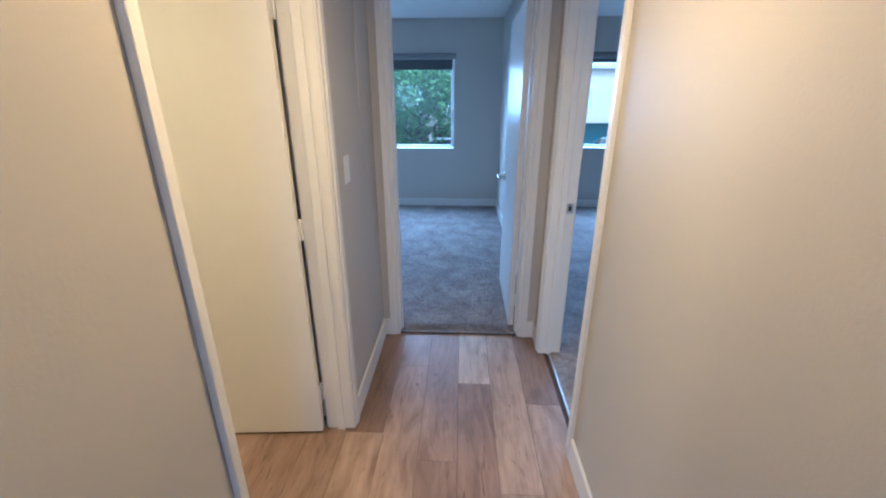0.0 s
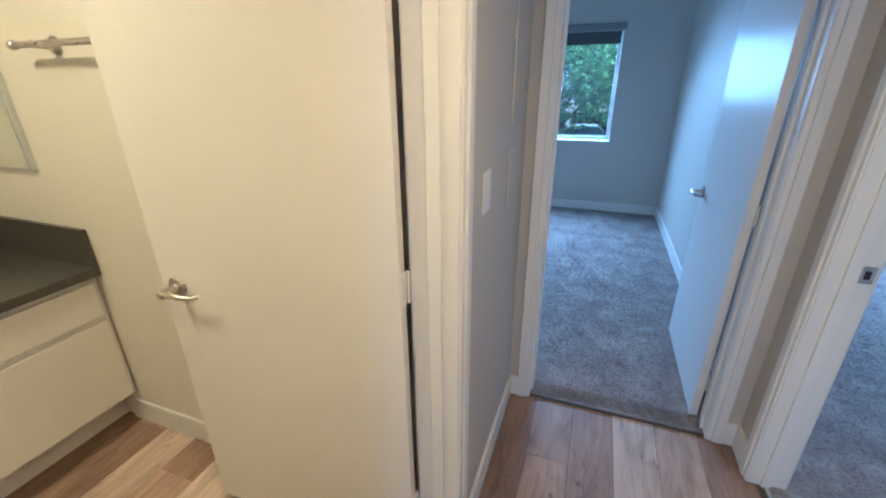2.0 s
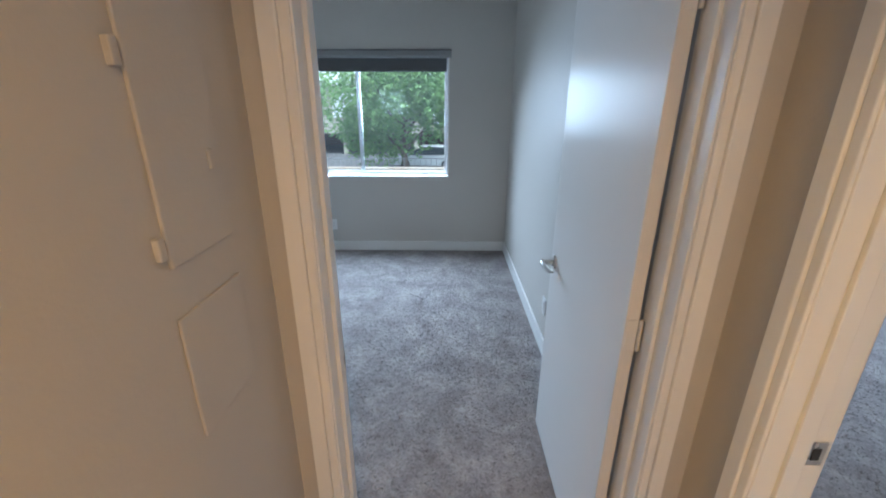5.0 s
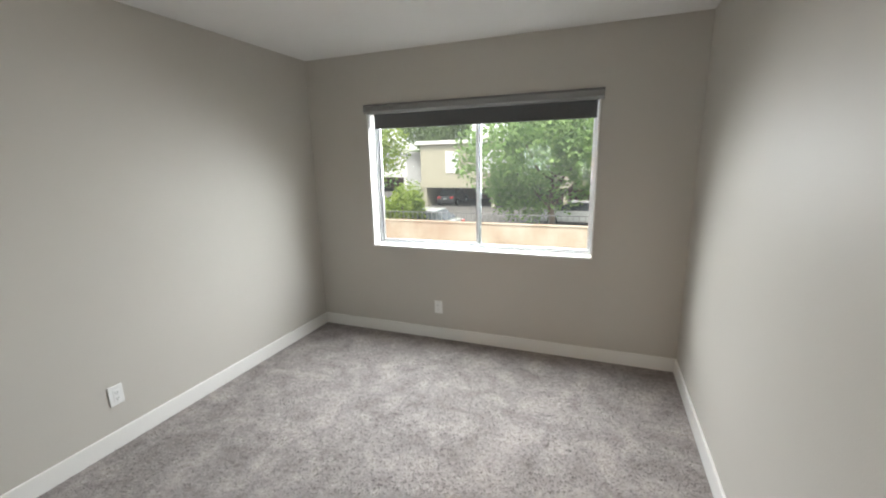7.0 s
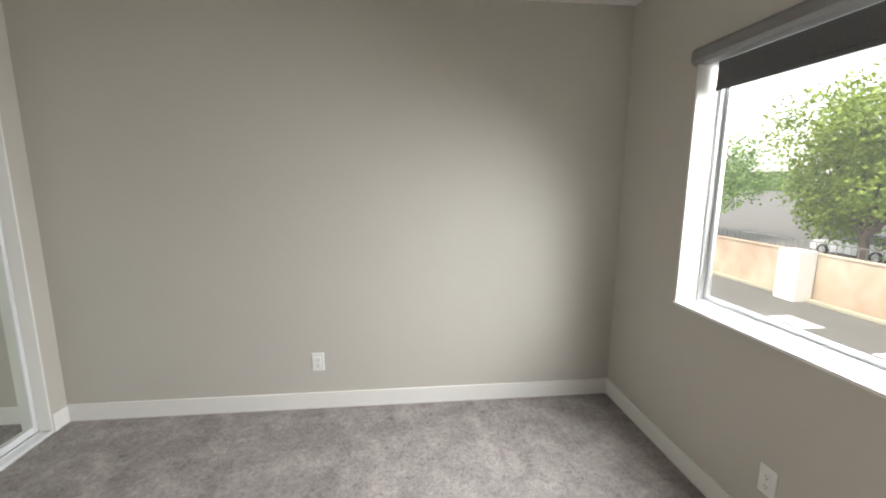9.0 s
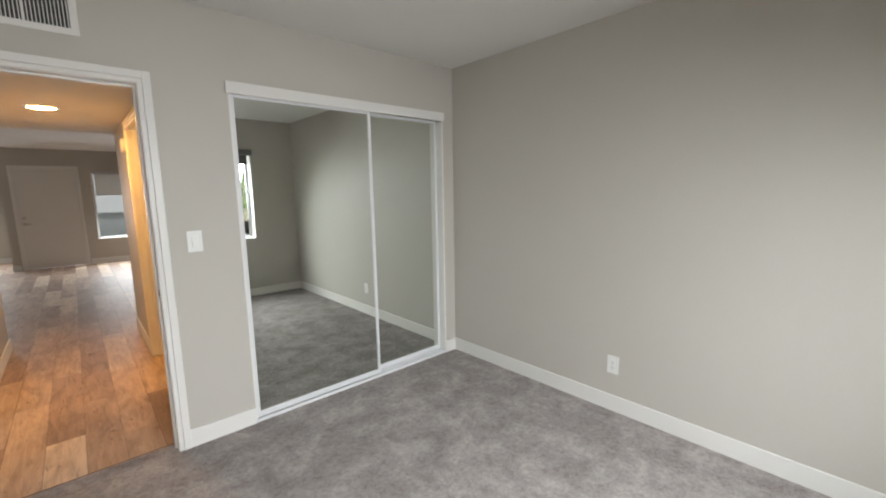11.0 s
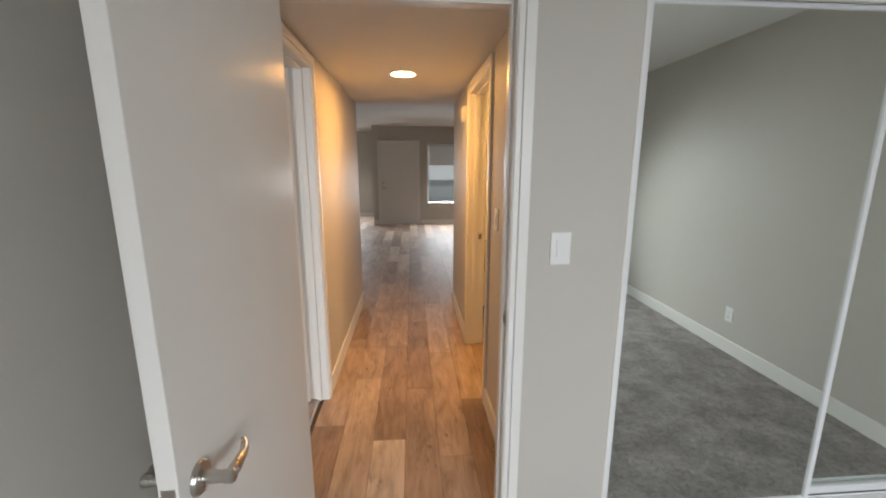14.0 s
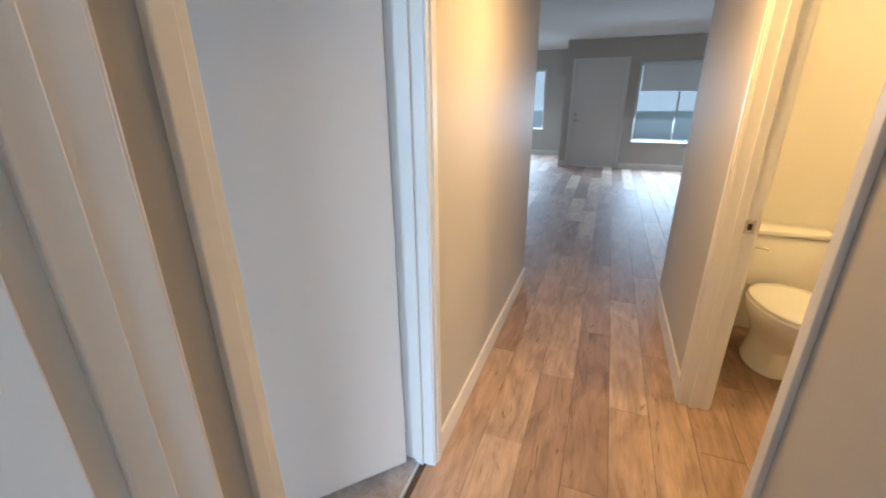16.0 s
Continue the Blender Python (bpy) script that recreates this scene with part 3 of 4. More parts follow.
def mirror_door(x0, x1, y, label):
    root = new("closet_door")
    tagged(root, label, "sliding door", group="sliding mirror doors of the closet")
    z0, z1, f = .03, CT - .055, .022
    boxes("frame", FRAMEWHITE, [(x0, x0 + f, y - .012, y + .012, z0, z1), (x1 - f, x1, y - .012, y + .012, z0, z1), (x0 + f, x1 - f, y - .012, y + .012, z0, z0 + .035), (x0 + f, x1 - f, y - .012, y + .012, z1 - f, z1)], bevel=.003, parent=root)
    boxes("mirror", MIRROR, [(x0 + f - .003, x1 - f + .003, y - .004, y + .004, z0 + .03, z1 - f + .003)], parent=root, label="clear mirror glass")
    return root


mirror_door(-1.80, CL[1] - .014, 2.582, "white framed sliding mirror closet door in front track")
mirror_door(CL[0] + .014, -1.74, 2.532, "white framed sliding mirror closet door in rear track")

# ---- plates, outlets, switches ----


def plate(m, kind):
    """A wall plate whose face looks along local -y. kind: outlet or switch."""
    root = new("outlet" if kind == "outlet" else "light_switch")
    bm = bmesh.new()
    bx(bm, -.038, .038, -.006, 0, -.06, .06, bevel=.003)
    done("plate", bm, PLASTIC, parent=root)
    bm = bmesh.new()
    if kind == "outlet":
        bx(bm, -.0165, .0165, -.009, -.005, -.034, .034, bevel=.002)
        done("insert", bm, PLASTIC, parent=root)
        # dark blocks on the insert stand in for the shade in its slots
        bm = bmesh.new()
        for z in (-.019, .019):
            for x in (-.006, .006):
                bx(bm, x - .001, x + .001, -.0098, -.008, z - .004, z + .004)
            bx(bm, -.002, .002, -.0098, -.008, z - .012, z - .008)
        done("slots", bm, HOLE_SHADE, parent=root, kind="stuff")
        tagged(root, "white duplex outlet plate set in the painted wall", "outlet", group="wall outlets")
    else:
        bx(bm, -.0165, .0165, -.0085, -.005, -.034, .034, bevel=.002)
        bx(bm, -.012, .012, -.011, -.008, -.026, .004, bevel=.002)
        done("rocker", bm, PLASTIC, parent=root)
        tagged(root, "white rocker light switch on the painted wall", "light switch", group="light switches")
    root.matrix_world = m
    return root


o1 = plate(pose(-1.385, R1N - .0005, .31), "outlet")
copy_thing(o1, pose(R1W + .0005, 4.11, .325, 0, 0, 90))
copy_thing(o1, pose(R1E - .0005, 4.10, .325, 0, 0, -90))
copy_thing(o1, pose(3.70, R1N - .0005, .31))
s1 = plate(pose(-0.588, R1S + .0005, 1.218, 0, 0, 180), "switch")
copy_thing(s1, pose(-HX + .0005, 1.867, 1.225, 0, 0, 90))

# vent grille
root = new("vent_grille")
tagged(root, "white double air vent grille above the door", "vent grille")
boxes("frame", TRIM, [(-.21, .165, R1S, R1S + .008, 2.225, 2.255), (-.21, .165, R1S, R1S + .008, 2.405, 2.435), (-.21, -.18, R1S, R1S + .008, 2.255, 2.405), (.13, .165, R1S, R1S + .008, 2.255, 2.405), (-.03, -.02, R1S, R1S + .008, 2.255, 2.405)], bevel=.002, parent=root)
# dark sheet behind the fins paints the shade of the open vent
boxes("duct", HOLE_SHADE, [(-.18, .13, R1S - .002, R1S + .001, 2.255, 2.405)], parent=root)
bm = bmesh.new()
for k in range(11):
    bx(bm, -.176 + k * .0135, -.1725 + k * .0135, R1S + .001, R1S + .007, 2.255, 2.405)
    bx(bm, -.014 + k * .0135, -.0105 + k * .0135, R1S + .001, R1S + .007, 2.255, 2.405)
done("fins", bm, TRIM, parent=root, kind="stuff")

# ---- hall fixtures ----
root = new("ceiling_light")
tagged(root, "round recessed warm ceiling light in white trim ring", "ceiling light")
bm = bmesh.new()
lathe(bm, [(.098, 0), (.098, -.004), (.088, -.010), (.080, -.010), (.079, -.004)], Matrix.Translation((-.005, .985, HC)), 40)
done("ring", bm, TRIM, parent=root, smooth=True)
bm = bmesh.new()
lathe(bm, [(.079, -.004), (.076, -.009), (.05, -.012)], Matrix.Translation((-.005, .985, HC)), 40)
done("lens", bm, LAMP, parent=root, smooth=True, label="glowing warm lens")

root = new("smoke_alarm")
tagged(root, "round white smoke alarm high on the hall wall", "smoke alarm")
bm = bmesh.new()
lathe(bm, [(.066, 0), (.066, .012), (.06, .030), (.045, .036), (.02, .037)], pose(-HX, .50, 1.93, 0, 90, 0), 32)
done("cover", bm, PLASTIC, parent=root, smooth=True)

# access panel on the hall wall
root = new("access_panel")
tagged(root, "painted flush access panel with small latches in hall wall", "access panel")
boxes("panel", WALL, [(-HX, -HX + .006, 2.185, 2.355, 1.375, 1.95)], bevel=.002, parent=root)
boxes("lower_panel", WALL, [(-HX, -HX + .005, 2.175, 2.355, 1.09, 1.30)], bevel=.002, parent=root)
for y, z in ((2.17, 1.41), (2.17, 1.65), (2.325, 1.51)):
    bm = bmesh.new()
    bx(bm, -HX, -HX + .010, y - .007, y + .007, z - .016, z + .016, bevel=.002)
    done("latch", bm, WALL, parent=root)

# ---- bathroom ----
VF = -2.13
root = new("vanity")
tagged(root, "white bathroom vanity with dark counter against cream wall", "vanity cabinet")
boxes("body", CABINET, [(-2.75, VF, .45, 1.705, .17, .785), (-2.75, VF - .13, .45, 1.705, 0, .17)], bevel=.002, parent=root)
for k in range(2):
    ya = .47 + k * .615
    bm = bmesh.new()
    bx(bm, VF, VF + .018, ya, ya + .60, .60, .755, bevel=.004)
    done("drawer_front", bm, CABINET, parent=root)
    bm = bmesh.new()
    bx(bm, VF, VF + .018, ya, ya + .60, .185, .575, bevel=.004)
    d = done("door", bm, CABINET, parent=root)
    bm = bmesh.new()
    yh = ya + (.05 if k == 1 else .55)
    for z in (.40, .50):
        cyl(bm, pose(VF + .018, yh, z, 0, 90, 0), .004, .004, .026, 10)
    cyl(bm, pose(VF + .046, yh, .38), .006, .006, .14, 12)
    done("handle", bm, NICKEL, parent=d, smooth=True, label="satin nickel bar handle")
boxes("counter_top", COUNTER, [(-2.75, -2.085, .43, 1.708, .785, .822), (-2.75, -2.085, 1.688, 1.708, .822, .985), (-2.75, -2.73, .43, 1.688, .822, .985)], bevel=.003, parent=root, label="dark grey stone counter with splash")
bm = bmesh.new()
lathe(bm, [(.215, .0), (.215, .008), (.205, .016), (.19, .014), (.15, .004), (.05, .002)], Matrix.Translation((-2.42, 1.24, .821)) @ Matrix.Diagonal((.82, 1, 1, 1)), 36)
done("basin", bm, CERAMIC, parent=root, smooth=True, label="white oval basin")
bm = bmesh.new()
cyl(bm, Matrix.Translation((-2.66, 1.24, .822)), .024, .018, .08, 18)
tube(bm, [(-2.66, 1.24, .89), (-2.60, 1.24, .94), (-2.54, 1.24, .93), (-2.52, 1.24, .90)], [.012, .012, .011, .010], 12)
done("tap", bm, NICKEL, parent=root, smooth=True, label="satin nickel tap")

root = new("mirror_cabinet")
tagged(root, "framed mirror cabinet on the cream bathroom wall", "mirror")
boxes("frame", ALU, [(-2.72, -2.25, 1.69, 1.709, 1.205, 1.80)], bevel=.002, parent=root)
boxes("glass", MIRROR, [(-2.71, -2.26, 1.686, 1.691, 1.215, 1.79)], parent=root)

root = new("towel_rail")
tagged(root, "satin nickel towel rail on the cream wall", "towel rail")
bm = bmesh.new()
for x in (-1.90, -1.32):
    lathe(bm, [(.028, 0), (.028, .006), (.016, .014), (.011, .05), (.013, .062)], pose(x, 1.709, 1.63, 90, 0, 0), 24)
cyl(bm, pose(-2.0, 1.65, 1.63, 0, 90, 0), .010, .010, .75, 16)
lathe(bm, [(.010, 0), (.014, .004), (.014, .018), (.008, .024)], pose(-1.995, 1.65, 1.63, 0, -90, 0), 16)
done("rail", bm, NICKEL, parent=root, smooth=True)

# toilet, its tank against the south wall
TX, TY = -1.02, .10
root = new("toilet")
tagged(root, "white ceramic toilet with lid closed beside the wall", "toilet")
root.location = (0, TY, 0)


def oval(cx, cy, z, rx, ry0, ry1, n=32):
    """An egg-shaped ring: ry0 deep to the back, ry1 to the front."""
    return [Vector((cx + rx * math.cos(2 * math.pi * k / n), cy + (ry1 if math.sin(2 * math.pi * k / n) > 0 else ry0) * math.sin(2 * math.pi * k / n), z)) for k in range(n)]


bm = bmesh.new()
loft(bm, [oval(TX, .10, 0, .115, .22, .17), oval(TX, .10, .03, .11, .21, .165), oval(TX, .10, .14, .095, .19, .15), oval(TX, .11, .22, .115, .20, .20), oval(TX, .13, .30, .155, .21, .27), oval(TX, .15, .37, .18, .22, .31), oval(TX, .15, .395, .183, .22, .315)])
done("bowl", bm, CERAMIC, parent=root, smooth=True)
bm = bmesh.new()
loft(bm, [oval(TX, .15, .396, .185, .20, .32), oval(TX, .15, .412, .188, .20, .325), oval(TX, .15, .418, .183, .195, .32)])
loft(bm, [oval(TX, .15, .421, .182, .195, .318), oval(TX, .15, .436, .180, .19, .315), oval(TX, .15, .444, .165, .175, .30), oval(TX, .15, .447, .10, .11, .2)])
done("seat", bm, CERAMIC, parent=root, smooth=True)
bm = bmesh.new()
bx(bm, TX - .21, TX + .21, -.28, -.09, .385, .70, bevel=.02)
done("tank", bm, CERAMIC, parent=root, smooth=True)
bm = bmesh.new()
bx(bm, TX - .222, TX + .222, -.288, -.078, .703, .735, bevel=.01)
done("tank_lid", bm, CERAMIC, parent=root, smooth=True)
bm = bmesh.new()
cyl(bm, pose(TX + .15, -.09, .64, -90, 0, 0), .014, .012, .022, 14)
tube(bm, [(TX + .15, -.062, .64), (TX + .10, -.058, .632), (TX + .075, -.056, .628)], [.008, .007, .006], 10)
done("flush_lever", bm, NICKEL, parent=root, smooth=True, label="chrome flush lever")

root = new("bath_ceiling_light")
tagged(root, "round warm ceiling light in the bathroom", "ceiling light")
bm = bmesh.new()
lathe(bm, [(.14, 0), (.14, -.02), (.12, -.05), (.05, -.06)], Matrix.Translation((-1.7, .75, 2.42)), 32)
done("lens", bm, LAMPBATH, parent=root, smooth=True)

# ---- outdoors ----
G = -2.6
boxes("ground", ASPHALT, [(-900, 900, -900, 2500, G - .5, G)], kind="structure", label="grey asphalt lane and car park")
root = boxes("garden_wall", STUCCO, [(-60, 40, 18.6, 18.8, G, -.98)], kind="structure", label="stained tan stucco boundary wall")
boxes("coping", STUCCO, [(-60, 40, 18.57, 18.83, -.979, -.92)], bevel=.01, parent=root)
boxes("wall_pier", WHITEWASH, [(-13.0, -12.2, 17.9, 18.56, G, -.85)], bevel=.02, kind="structure", label="white masonry pier at the boundary wall")
boxes("kerb", PALE, [(-60, 40, 18.35, 18.55, G, G + .12)], bevel=.02, kind="structure", label="pale concrete kerb")
for x in (-11, -8.2, -5.4, -2.6):
    boxes("parking_mark", WHITEWASH, [(x, x + 1.1, 15.8, 16.5, G, G + .005)], kind="structure", label="worn white painted parking mark")
# iron railing on the wall
bm = bmesh.new()
for k in range(210):
    x = -34 + k * .22
    bx(bm, x, x + .014, 18.69, 18.71, -.92, -.55)
bx(bm, -34, 12.2, 18.69, 18.71, -.58, -.55)
done("wall_railing", bm, IRON, kind="structure", label="black iron railing along the wall")


def house(x0, x1, y0, y1, ztop, soffit, label, wins, mat, base=G, back=None):
    """A two-storey block over an open carport."""
    root = new("apartment_house")
    tagged(root, label, "house")
    boxes("wall", mat, [(x0, x1, y0, y1, soffit, ztop), (x0, x0 + .5, y0, y1, base, soffit), (x1 - .5, x1, y0, y1, base, soffit)], parent=root)
    boxes("carport_back", back or DARK, [(x0 + .5, x1 - .5, (y0 + 1.5 if back else y1 - 3), y1, base, soffit)], parent=root)
    for x in (x0 + 6.5, x0 + 12.5):
        boxes("carport_column", mat, [(x, x + .35, y0 + .1, y0 + .45, base, soffit)], parent=root)
    boxes("roof", WHITEWASH, [(x0 - .3, x1 + .3, y0 - .3, y1 + .3, ztop, ztop + .3)], bevel=.02, parent=root)
    boxes("fascia", mat, [(x0 - .05, x1 + .05, y0 - .12, y0, soffit, soffit + .55)], parent=root)
    for a, b, c, d in wins:
        w = boxes("window", TRIM, [(a - .08, b + .08, y0 - .06, y0 - .001, c - .08, c), (a - .08, b + .08, y0 - .06, y0 - .001, d, d + .08), (a - .08, a, y0 - .06, y0 - .001, c, d), (b, b + .08, y0 - .06, y0 - .001, c, d), ((a + b) / 2 - .03, (a + b) / 2 + .03, y0 - .05, y0 - .001, c, d)], parent=root)
        boxes("pane", WHITEBLIND, [(a, b, y0 - .02, y0 - .001, c, d)], parent=w)
    return root


house(-15.4, 2.0, 37.2, 48, 2.9, -.85, "two-storey pale stucco apartment house over a carport", [(-12.9, -11.9, .5, 2.2), (-9.5, -7.5, .5, 2.2), (-4, -2, .5, 2.2)], PALE)
house(6.0, 24.0, 34, 46, 3.6, -.3, "two-storey peach stucco apartment house over teal ground floor", [(8, 10, .6, 2.2), (15.5, 17.5, .6, 2.2)], PEACH, back=TEAL)
house(-44, -24, 52, 62, 2.4, -.6, "far white apartment house behind trees", [(-40, -38, .5, 1.8), (-33, -30, .5, 1.8)], WHITEWASH)
boxes("backdrop", LEAFD, [(-220, 220, 160, 161, G, 5.5)], kind="structure", label="far wooded hills")


def tree(label, x, y, base, trunk, radius, height, leaves, mat, size=.3, seed=1):
    """A tapered trunk with limbs and a crown of many leaf clumps with gaps."""
    rnd = random.Random(seed)
    root = new("tree")
    tagged(root, label, "tree")
    bm = bmesh.new()
    top = base + trunk
    tube(bm, [(x, y, base), (x + .1, y, base + trunk * .5), (x, y + .1, top), (x + .1, y, top + height * .5)], [.24, .19, .15, .05], 10)
    ends = []
    for k in range(11):
        a = k * 2.4 + rnd.uniform(-.4, .4)
        r = radius * rnd.uniform(.45, .8)
        zz = top + height * rnd.uniform(.12, .85)
        e = (x + r * math.cos(a), y + r * math.sin(a), zz)
        tube(bm, [(x, y, top - .2 + height * .1 * (k % 4)), ((x + e[0]) / 2, (y + e[1]) / 2, (top + zz) / 2 + .25), e], [.09, .06, .02], 7)
        ends.append((e, radius * rnd.uniform(.32, .5)))
    ends += [((x + rnd.uniform(-.3, .3) * radius, y, top + height * f), radius * .5) for f in (.3, .55, .8, .95)]
    done("trunk", bm, BARK, parent=root, smooth=True)
    vs, fs = [], []
    for k in range(leaves):
        (cx, cy, cz), r = ends[rnd.randrange(len(ends))]
        d = Vector((rnd.gauss(0, 1), rnd.gauss(0, 1), rnd.gauss(0, .8))).normalized() * r * rnd.uniform(.35, 1.12) ** .6
        c = Vector((cx, cy, cz)) + d
        q = Euler((rnd.uniform(-1, 1), rnd.uniform(-1, 1), rnd.uniform(0, 6.3))).to_matrix()
        s = size * rnd.uniform(.5, 1.2)
        i = len(vs)
        vs += [c + q @ Vector(p) * s for p in ((-.5, 0, 0), (-.15, .28, .08), (.5, .05, -.05), (-.1, -.28, .08), (.1, 0, .18))]
        fs += [(i, i + 4, i + 1), (i + 1, i + 4, i + 2), (i + 2, i + 4, i + 3), (i + 3, i + 4, i)]
    me = bpy.data.meshes.new("crown")
    me.from_pydata([tuple(p) for p in vs], [], fs)
    me.materials.append(mat)
    c = new("crown", me)
    c.parent = root
    tagged(c, kind="stuff")
    return root


tree("broad green street tree beyond the boundary wall", -2.6, 25.5, G, 1.7, 4.3, 5.2, 20000, LEAF, .30, 3)
tree("light green street tree beyond the boundary wall", -15.6, 24.5, G, 1.8, 3.9, 5.6, 16000, LEAFY, .28, 5)
tree("yellow-green round shrub tree behind the wall", -10.2, 23.0, G, .5, 1.6, 2.0, 7000, LEAFY, .2, 7)
tree("green street tree beyond the boundary wall", 14.8, 24.0, G, 1.7, 4.4, 5.4, 16000, LEAF, .30, 9)
tree("green street tree beyond the boundary wall", 22.0, 26.0, G, 1.7, 4.2, 5.6, 5000, LEAF, .36, 10)
tree("tall rounded tree behind the apartment house", -22, 58, G, 5.0, 4.6, 5.6, 9000, LEAFD, .5, 11)
tree("tall rounded tree behind the apartment house", 4, 60, G, 4.0, 5.5, 7.0, 8000, LEAFD, .55, 13)
tree("green tree beside the lane", -29, 27, G, 2.0, 4.6, 6.0, 6000, LEAF, .36, 15)
tree("green tree behind the lane", -26, 40, G, 2.0, 5.0, 6.0, 5000, LEAF, .45, 17)

CARGLASS = Mat("dark_car_glass", .08).colour((.05, .06, .065)).m
TYRE = Mat("tyre_rubber", .85).colour((.02, .02, .02)).m
TAIL = Mat("red_tail_lens", .3).colour((.55, .02, .015)).m


def car(label, x, y, yaw, col):
    root = new("car")
    tagged(root, label, "car")
    paint = Mat("car_paint", .25)
    paint.colour(col)
    paint.b.inputs["Coat Weight"].default_value = .6
    half = .88
    low = [(-2.2, .25), (-2.25, .55), (-2.15, .88), (-1.5, .95), (1.0, .92), (1.95, .78), (2.2, .55), (2.2, .25)]
    cab = [(-1.75, .94), (-1.2, 1.38), (-.2, 1.45), (.45, 1.38), (1.15, .92)]
    bm = bmesh.new()
    loft(bm, [[Vector((p, s * half * (.93 if abs(s) == 1 else .985), z)) for p, z in low] for s in (-1, -.85, .85, 1)])
    done("body", bm, paint.m, parent=root)
    bm = bmesh.new()
    loft(bm, [[Vector((p, s * (half - .08 - (z - .9) * .25), z)) for p, z in cab] for s in (-1, 1)])
    done("glasshouse", bm, CARGLASS, parent=root)
    bm = bmesh.new()
    bx(bm, -1.15, .42, -.62, .62, 1.385, 1.47, bevel=.03)
    done("roof", bm, paint.m, parent=root)
    for a in (-1.35, 1.35):
        for s in (-1, 1):
            bm = bmesh.new()
            cyl(bm, pose(a, s * .80 - .1, .31, -90, 0, 0), .31, .31, .2, 22)
            w = done("wheel", bm, TYRE, parent=root, smooth=True)
            bm = bmesh.new()
            cyl(bm, pose(a, s * .80 + (.1 if s > 0 else -.115), .31, -90, 0, 0), .19, .19, .015, 18)
            done("rim", bm, ALU, parent=w, smooth=True)
    for s in (-1, 1):
        bm = bmesh.new()
        bx(bm, -2.27, -2.18, s * .62 - .17, s * .62 + .17, .66, .84, bevel=.02)
        done("tail_light", bm, TAIL, parent=root)
    boxes("number_plate", PLASTIC, [(-2.265, -2.22, -.17, .17, .60, .70)], parent=root)
    root.matrix_world = pose(x, y, G, 0, 0, yaw)
    return root


car("dark saloon car with red tail lights in carport", -13.5, 40.5, 90, (.05, .05, .055))
car("silver car parked behind the boundary wall", -9.6, 24.3, 178, (.45, .5, .52))
car("white car parked behind the boundary wall", -1.5, 30.0, 178, (.7, .7, .7))
car("white car parked behind the boundary wall", -19.0, 29.0, 178, (.7, .7, .7))
car("silver car parked behind the boundary wall", -13.6, 28.6, 178, (.4, .42, .44))
car("white car parked beyond the boundary wall", 10.5, 30.5, 178, (.7, .72, .74))

# front side: walkway parapet and a white house opposite
boxes("walkway", PALE, [(-4.5, 4.8, -10.0, -8.46, -.25, -.02), (-4.5, .79, -8.46, -6.73, -.25, -.02)], kind="structure", label="concrete walkway in front of the flat")
boxes("parapet", BLUEGREY, [(-4.5, 4.8, -10.1, -10.0, -.25, 1.02)], kind="structure", label="blue-grey stucco walkway parapet")
house(-14, 12, -30, -22, 4.2, -.3, "white two-storey apartment house opposite the walkway", [], WHITEWASH)

# ---- carpet pile ----


def pile(name, parent_name, x0, x1, y0, y1, count, seed):
    rs = np.random.RandomState(seed)
    px, py = rs.uniform(x0, x1, count), rs.uniform(y0, y1, count)
    a, h, w = rs.uniform(0, 2 * np.pi, count), rs.uniform(.002, .006, count), rs.uniform(.003, .006, count)
    lx, ly = rs.normal(0, .008, count), rs.normal(0, .008, count)
    V = np.zeros((count, 3, 3))
    V[:, 0] = np.stack([px - w * np.cos(a), py - w * np.sin(a), np.full(count, CZ - .001)], 1)
    V[:, 1] = np.stack([px + w * np.cos(a), py + w * np.sin(a), np.full(count, CZ - .001)], 1)
    V[:, 2] = np.stack([px + lx, py + ly, CZ + h], 1)
    me = bpy.data.meshes.new(name)
    me.from_pydata(V.reshape(-1, 3).tolist(), [], np.arange(count * 3).reshape(-1, 3).tolist())
    me.materials.append(CARPET)
    ob = new(name, me)
    ob.parent = bpy.data.objects[parent_name]
    tagged(ob, kind="stuff")


pile("carpet_pile", "floor_carpet", R1W + BT, R1E - BT, R1S, R1N - BT, 150000, 1)
pile("carpet_pile", "floor_carpet", D1[0], D1[1], 2.515, R1S, 4000, 2)
pile("carpet_pile", "floor_carpet_second", 0.66, 4.28, 1.4, R1N - BT, 120000, 3)

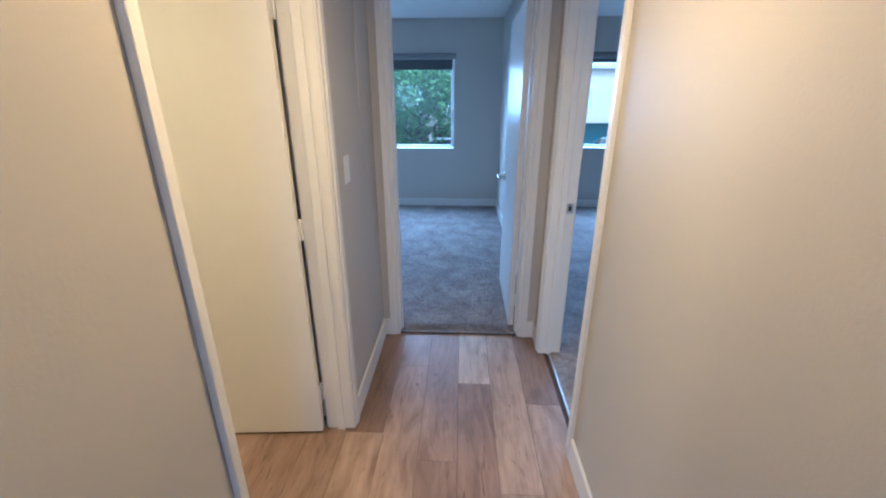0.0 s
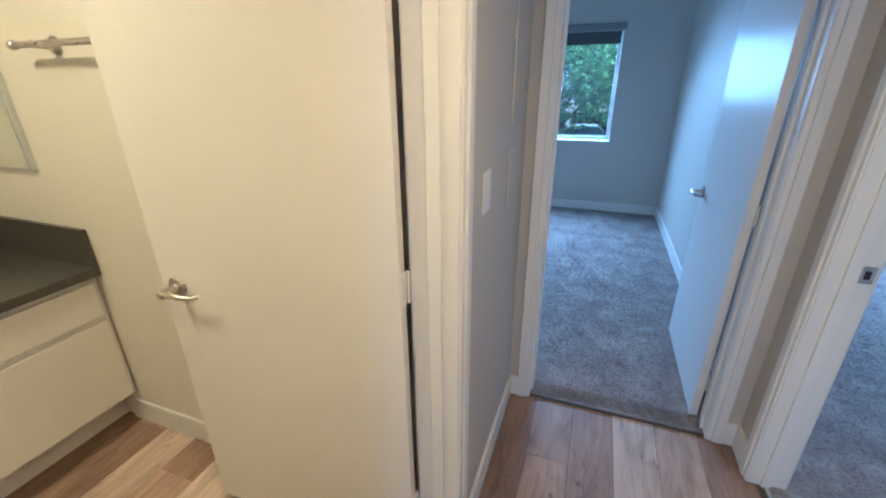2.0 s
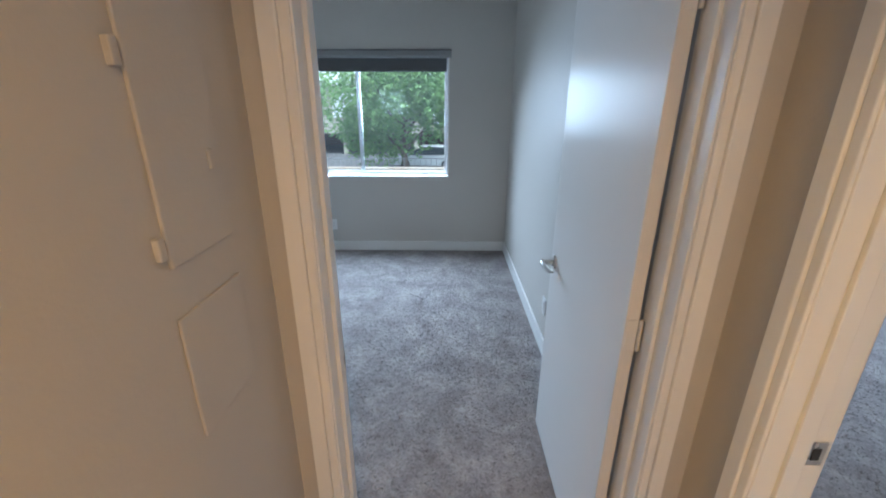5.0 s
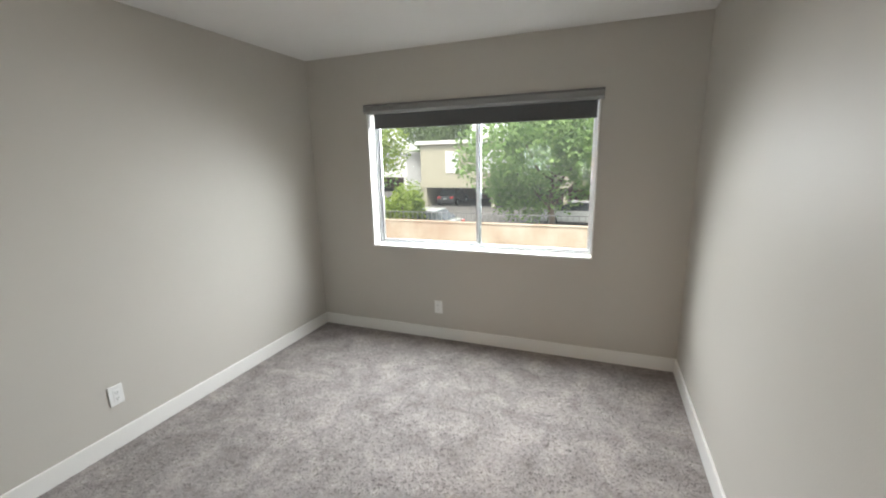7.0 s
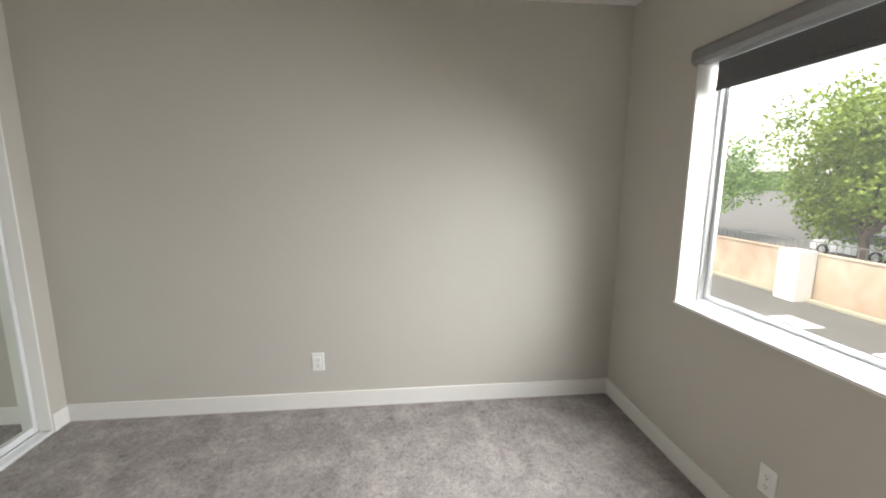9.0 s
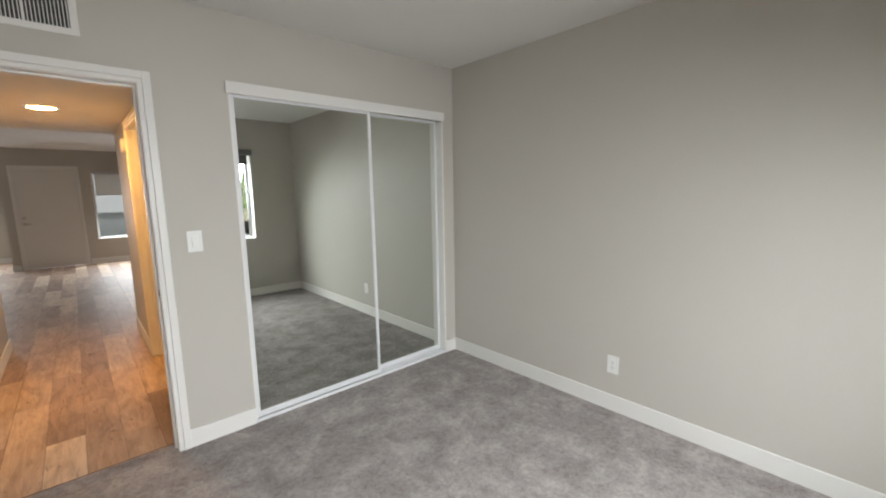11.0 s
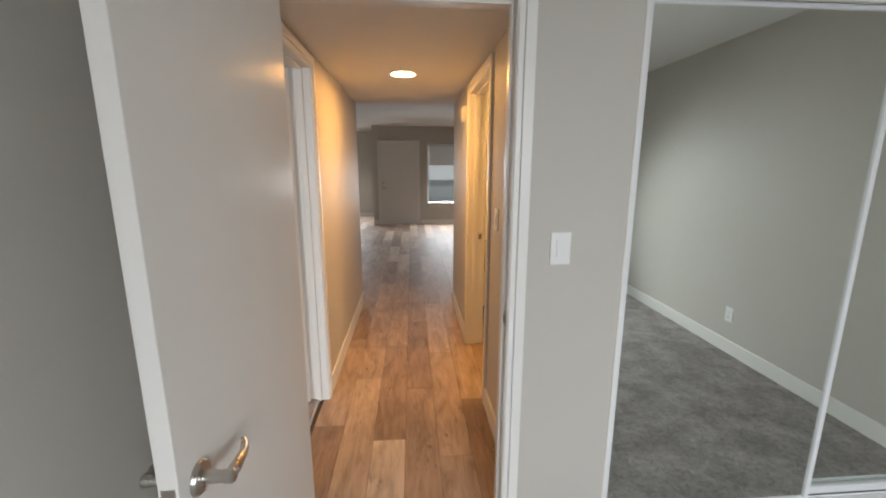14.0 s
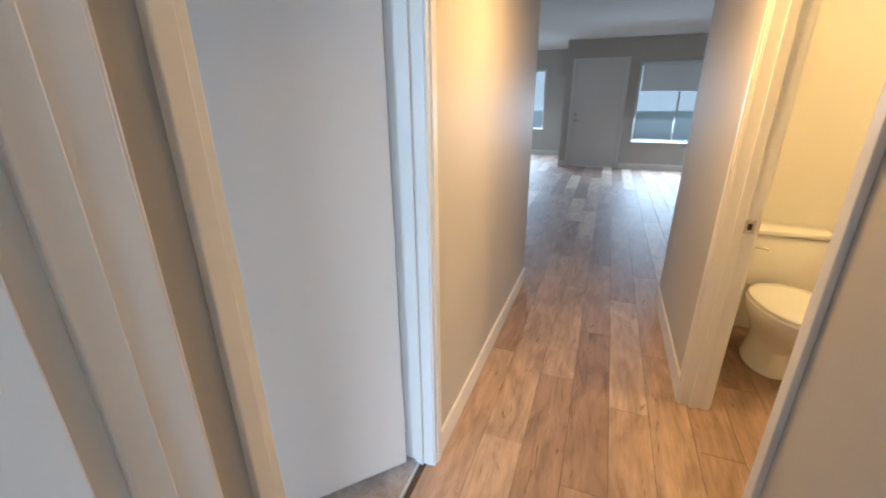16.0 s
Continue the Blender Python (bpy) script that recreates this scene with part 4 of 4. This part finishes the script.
# ---- planks of the floor, laid last ----
PW, PL = .18, 1.22
bm = bmesh.new()
bx(bm, .0008, PW - .0008, .0008, PL - .0008, -.004, 0, bevel=.0012)
me = bpy.data.meshes.new("plank")
bmesh.ops.recalc_face_normals(bm, faces=bm.faces)
bm.to_mesh(me)
bm.free()
me.materials.append(VINYL)
rp = random.Random(4)
laid = 0
for x0, x1, y0, y1 in [(-.54, .54, -8.3, 2.50), (-2.34, -.54, -8.3, -.43), (.54, 2.52, -8.3, -.43), (-2.75, -.54, -.43, 1.83)]:
    n0, n1 = math.floor(x0 / PW + 1e-6), math.ceil(x1 / PW - 1e-6)
    for i in range(n0, n1):
        start = -9.0 + (i * .437 % 1) * PL
        k = math.floor((y0 - start) / PL)
        while start + k * PL < y1:
            ya, yb = max(start + k * PL, y0), min(start + (k + 1) * PL, y1)
            xa, xb = max(i * PW, x0), min((i + 1) * PW, x1)
            k += 1
            if yb - ya < .01 or xb - xa < .01:
                continue
            p = new("plank", me)
            p.parent = floor
            p.location = (xa, ya, 0)
            p.scale = ((xb - xa) / PW, (yb - ya) / PL, 1)
            laid += 1

# the rest of the living room planks, out of the walk's reach
vs, fs = [], []
for x0, x1 in ((-4.0, -2.34), (2.52, 4.0)):
    n = math.ceil((x1 - x0) / PW)
    for i in range(n):
        y = -8.3 + (i * .437 % 1) * PL - PL
        while y < -.44:
            ya, yb, xa, xb = max(y, -8.3), min(y + PL, -.44), x0 + i * PW, min(x0 + (i + 1) * PW, x1)
            y += PL
            if yb - ya > .01 and xb - xa > .01:
                k = len(vs)
                vs += [(px, py, pz) for pz in (-.004, 0) for px, py in ((xa + .001, ya + .001), (xb - .001, ya + .001), (xb - .001, yb - .001), (xa + .001, yb - .001))]
                fs += [tuple(k + q for q in f) for f in ((4, 5, 6, 7), (0, 1, 5, 4), (1, 2, 6, 5), (2, 3, 7, 6), (3, 0, 4, 7))]
me = bpy.data.meshes.new("plank_field")
me.from_pydata(vs, [], fs)
me.materials.append(VINYL)
ob = new("plank_field", me)
ob.parent = floor
tagged(ob, kind="stuff")
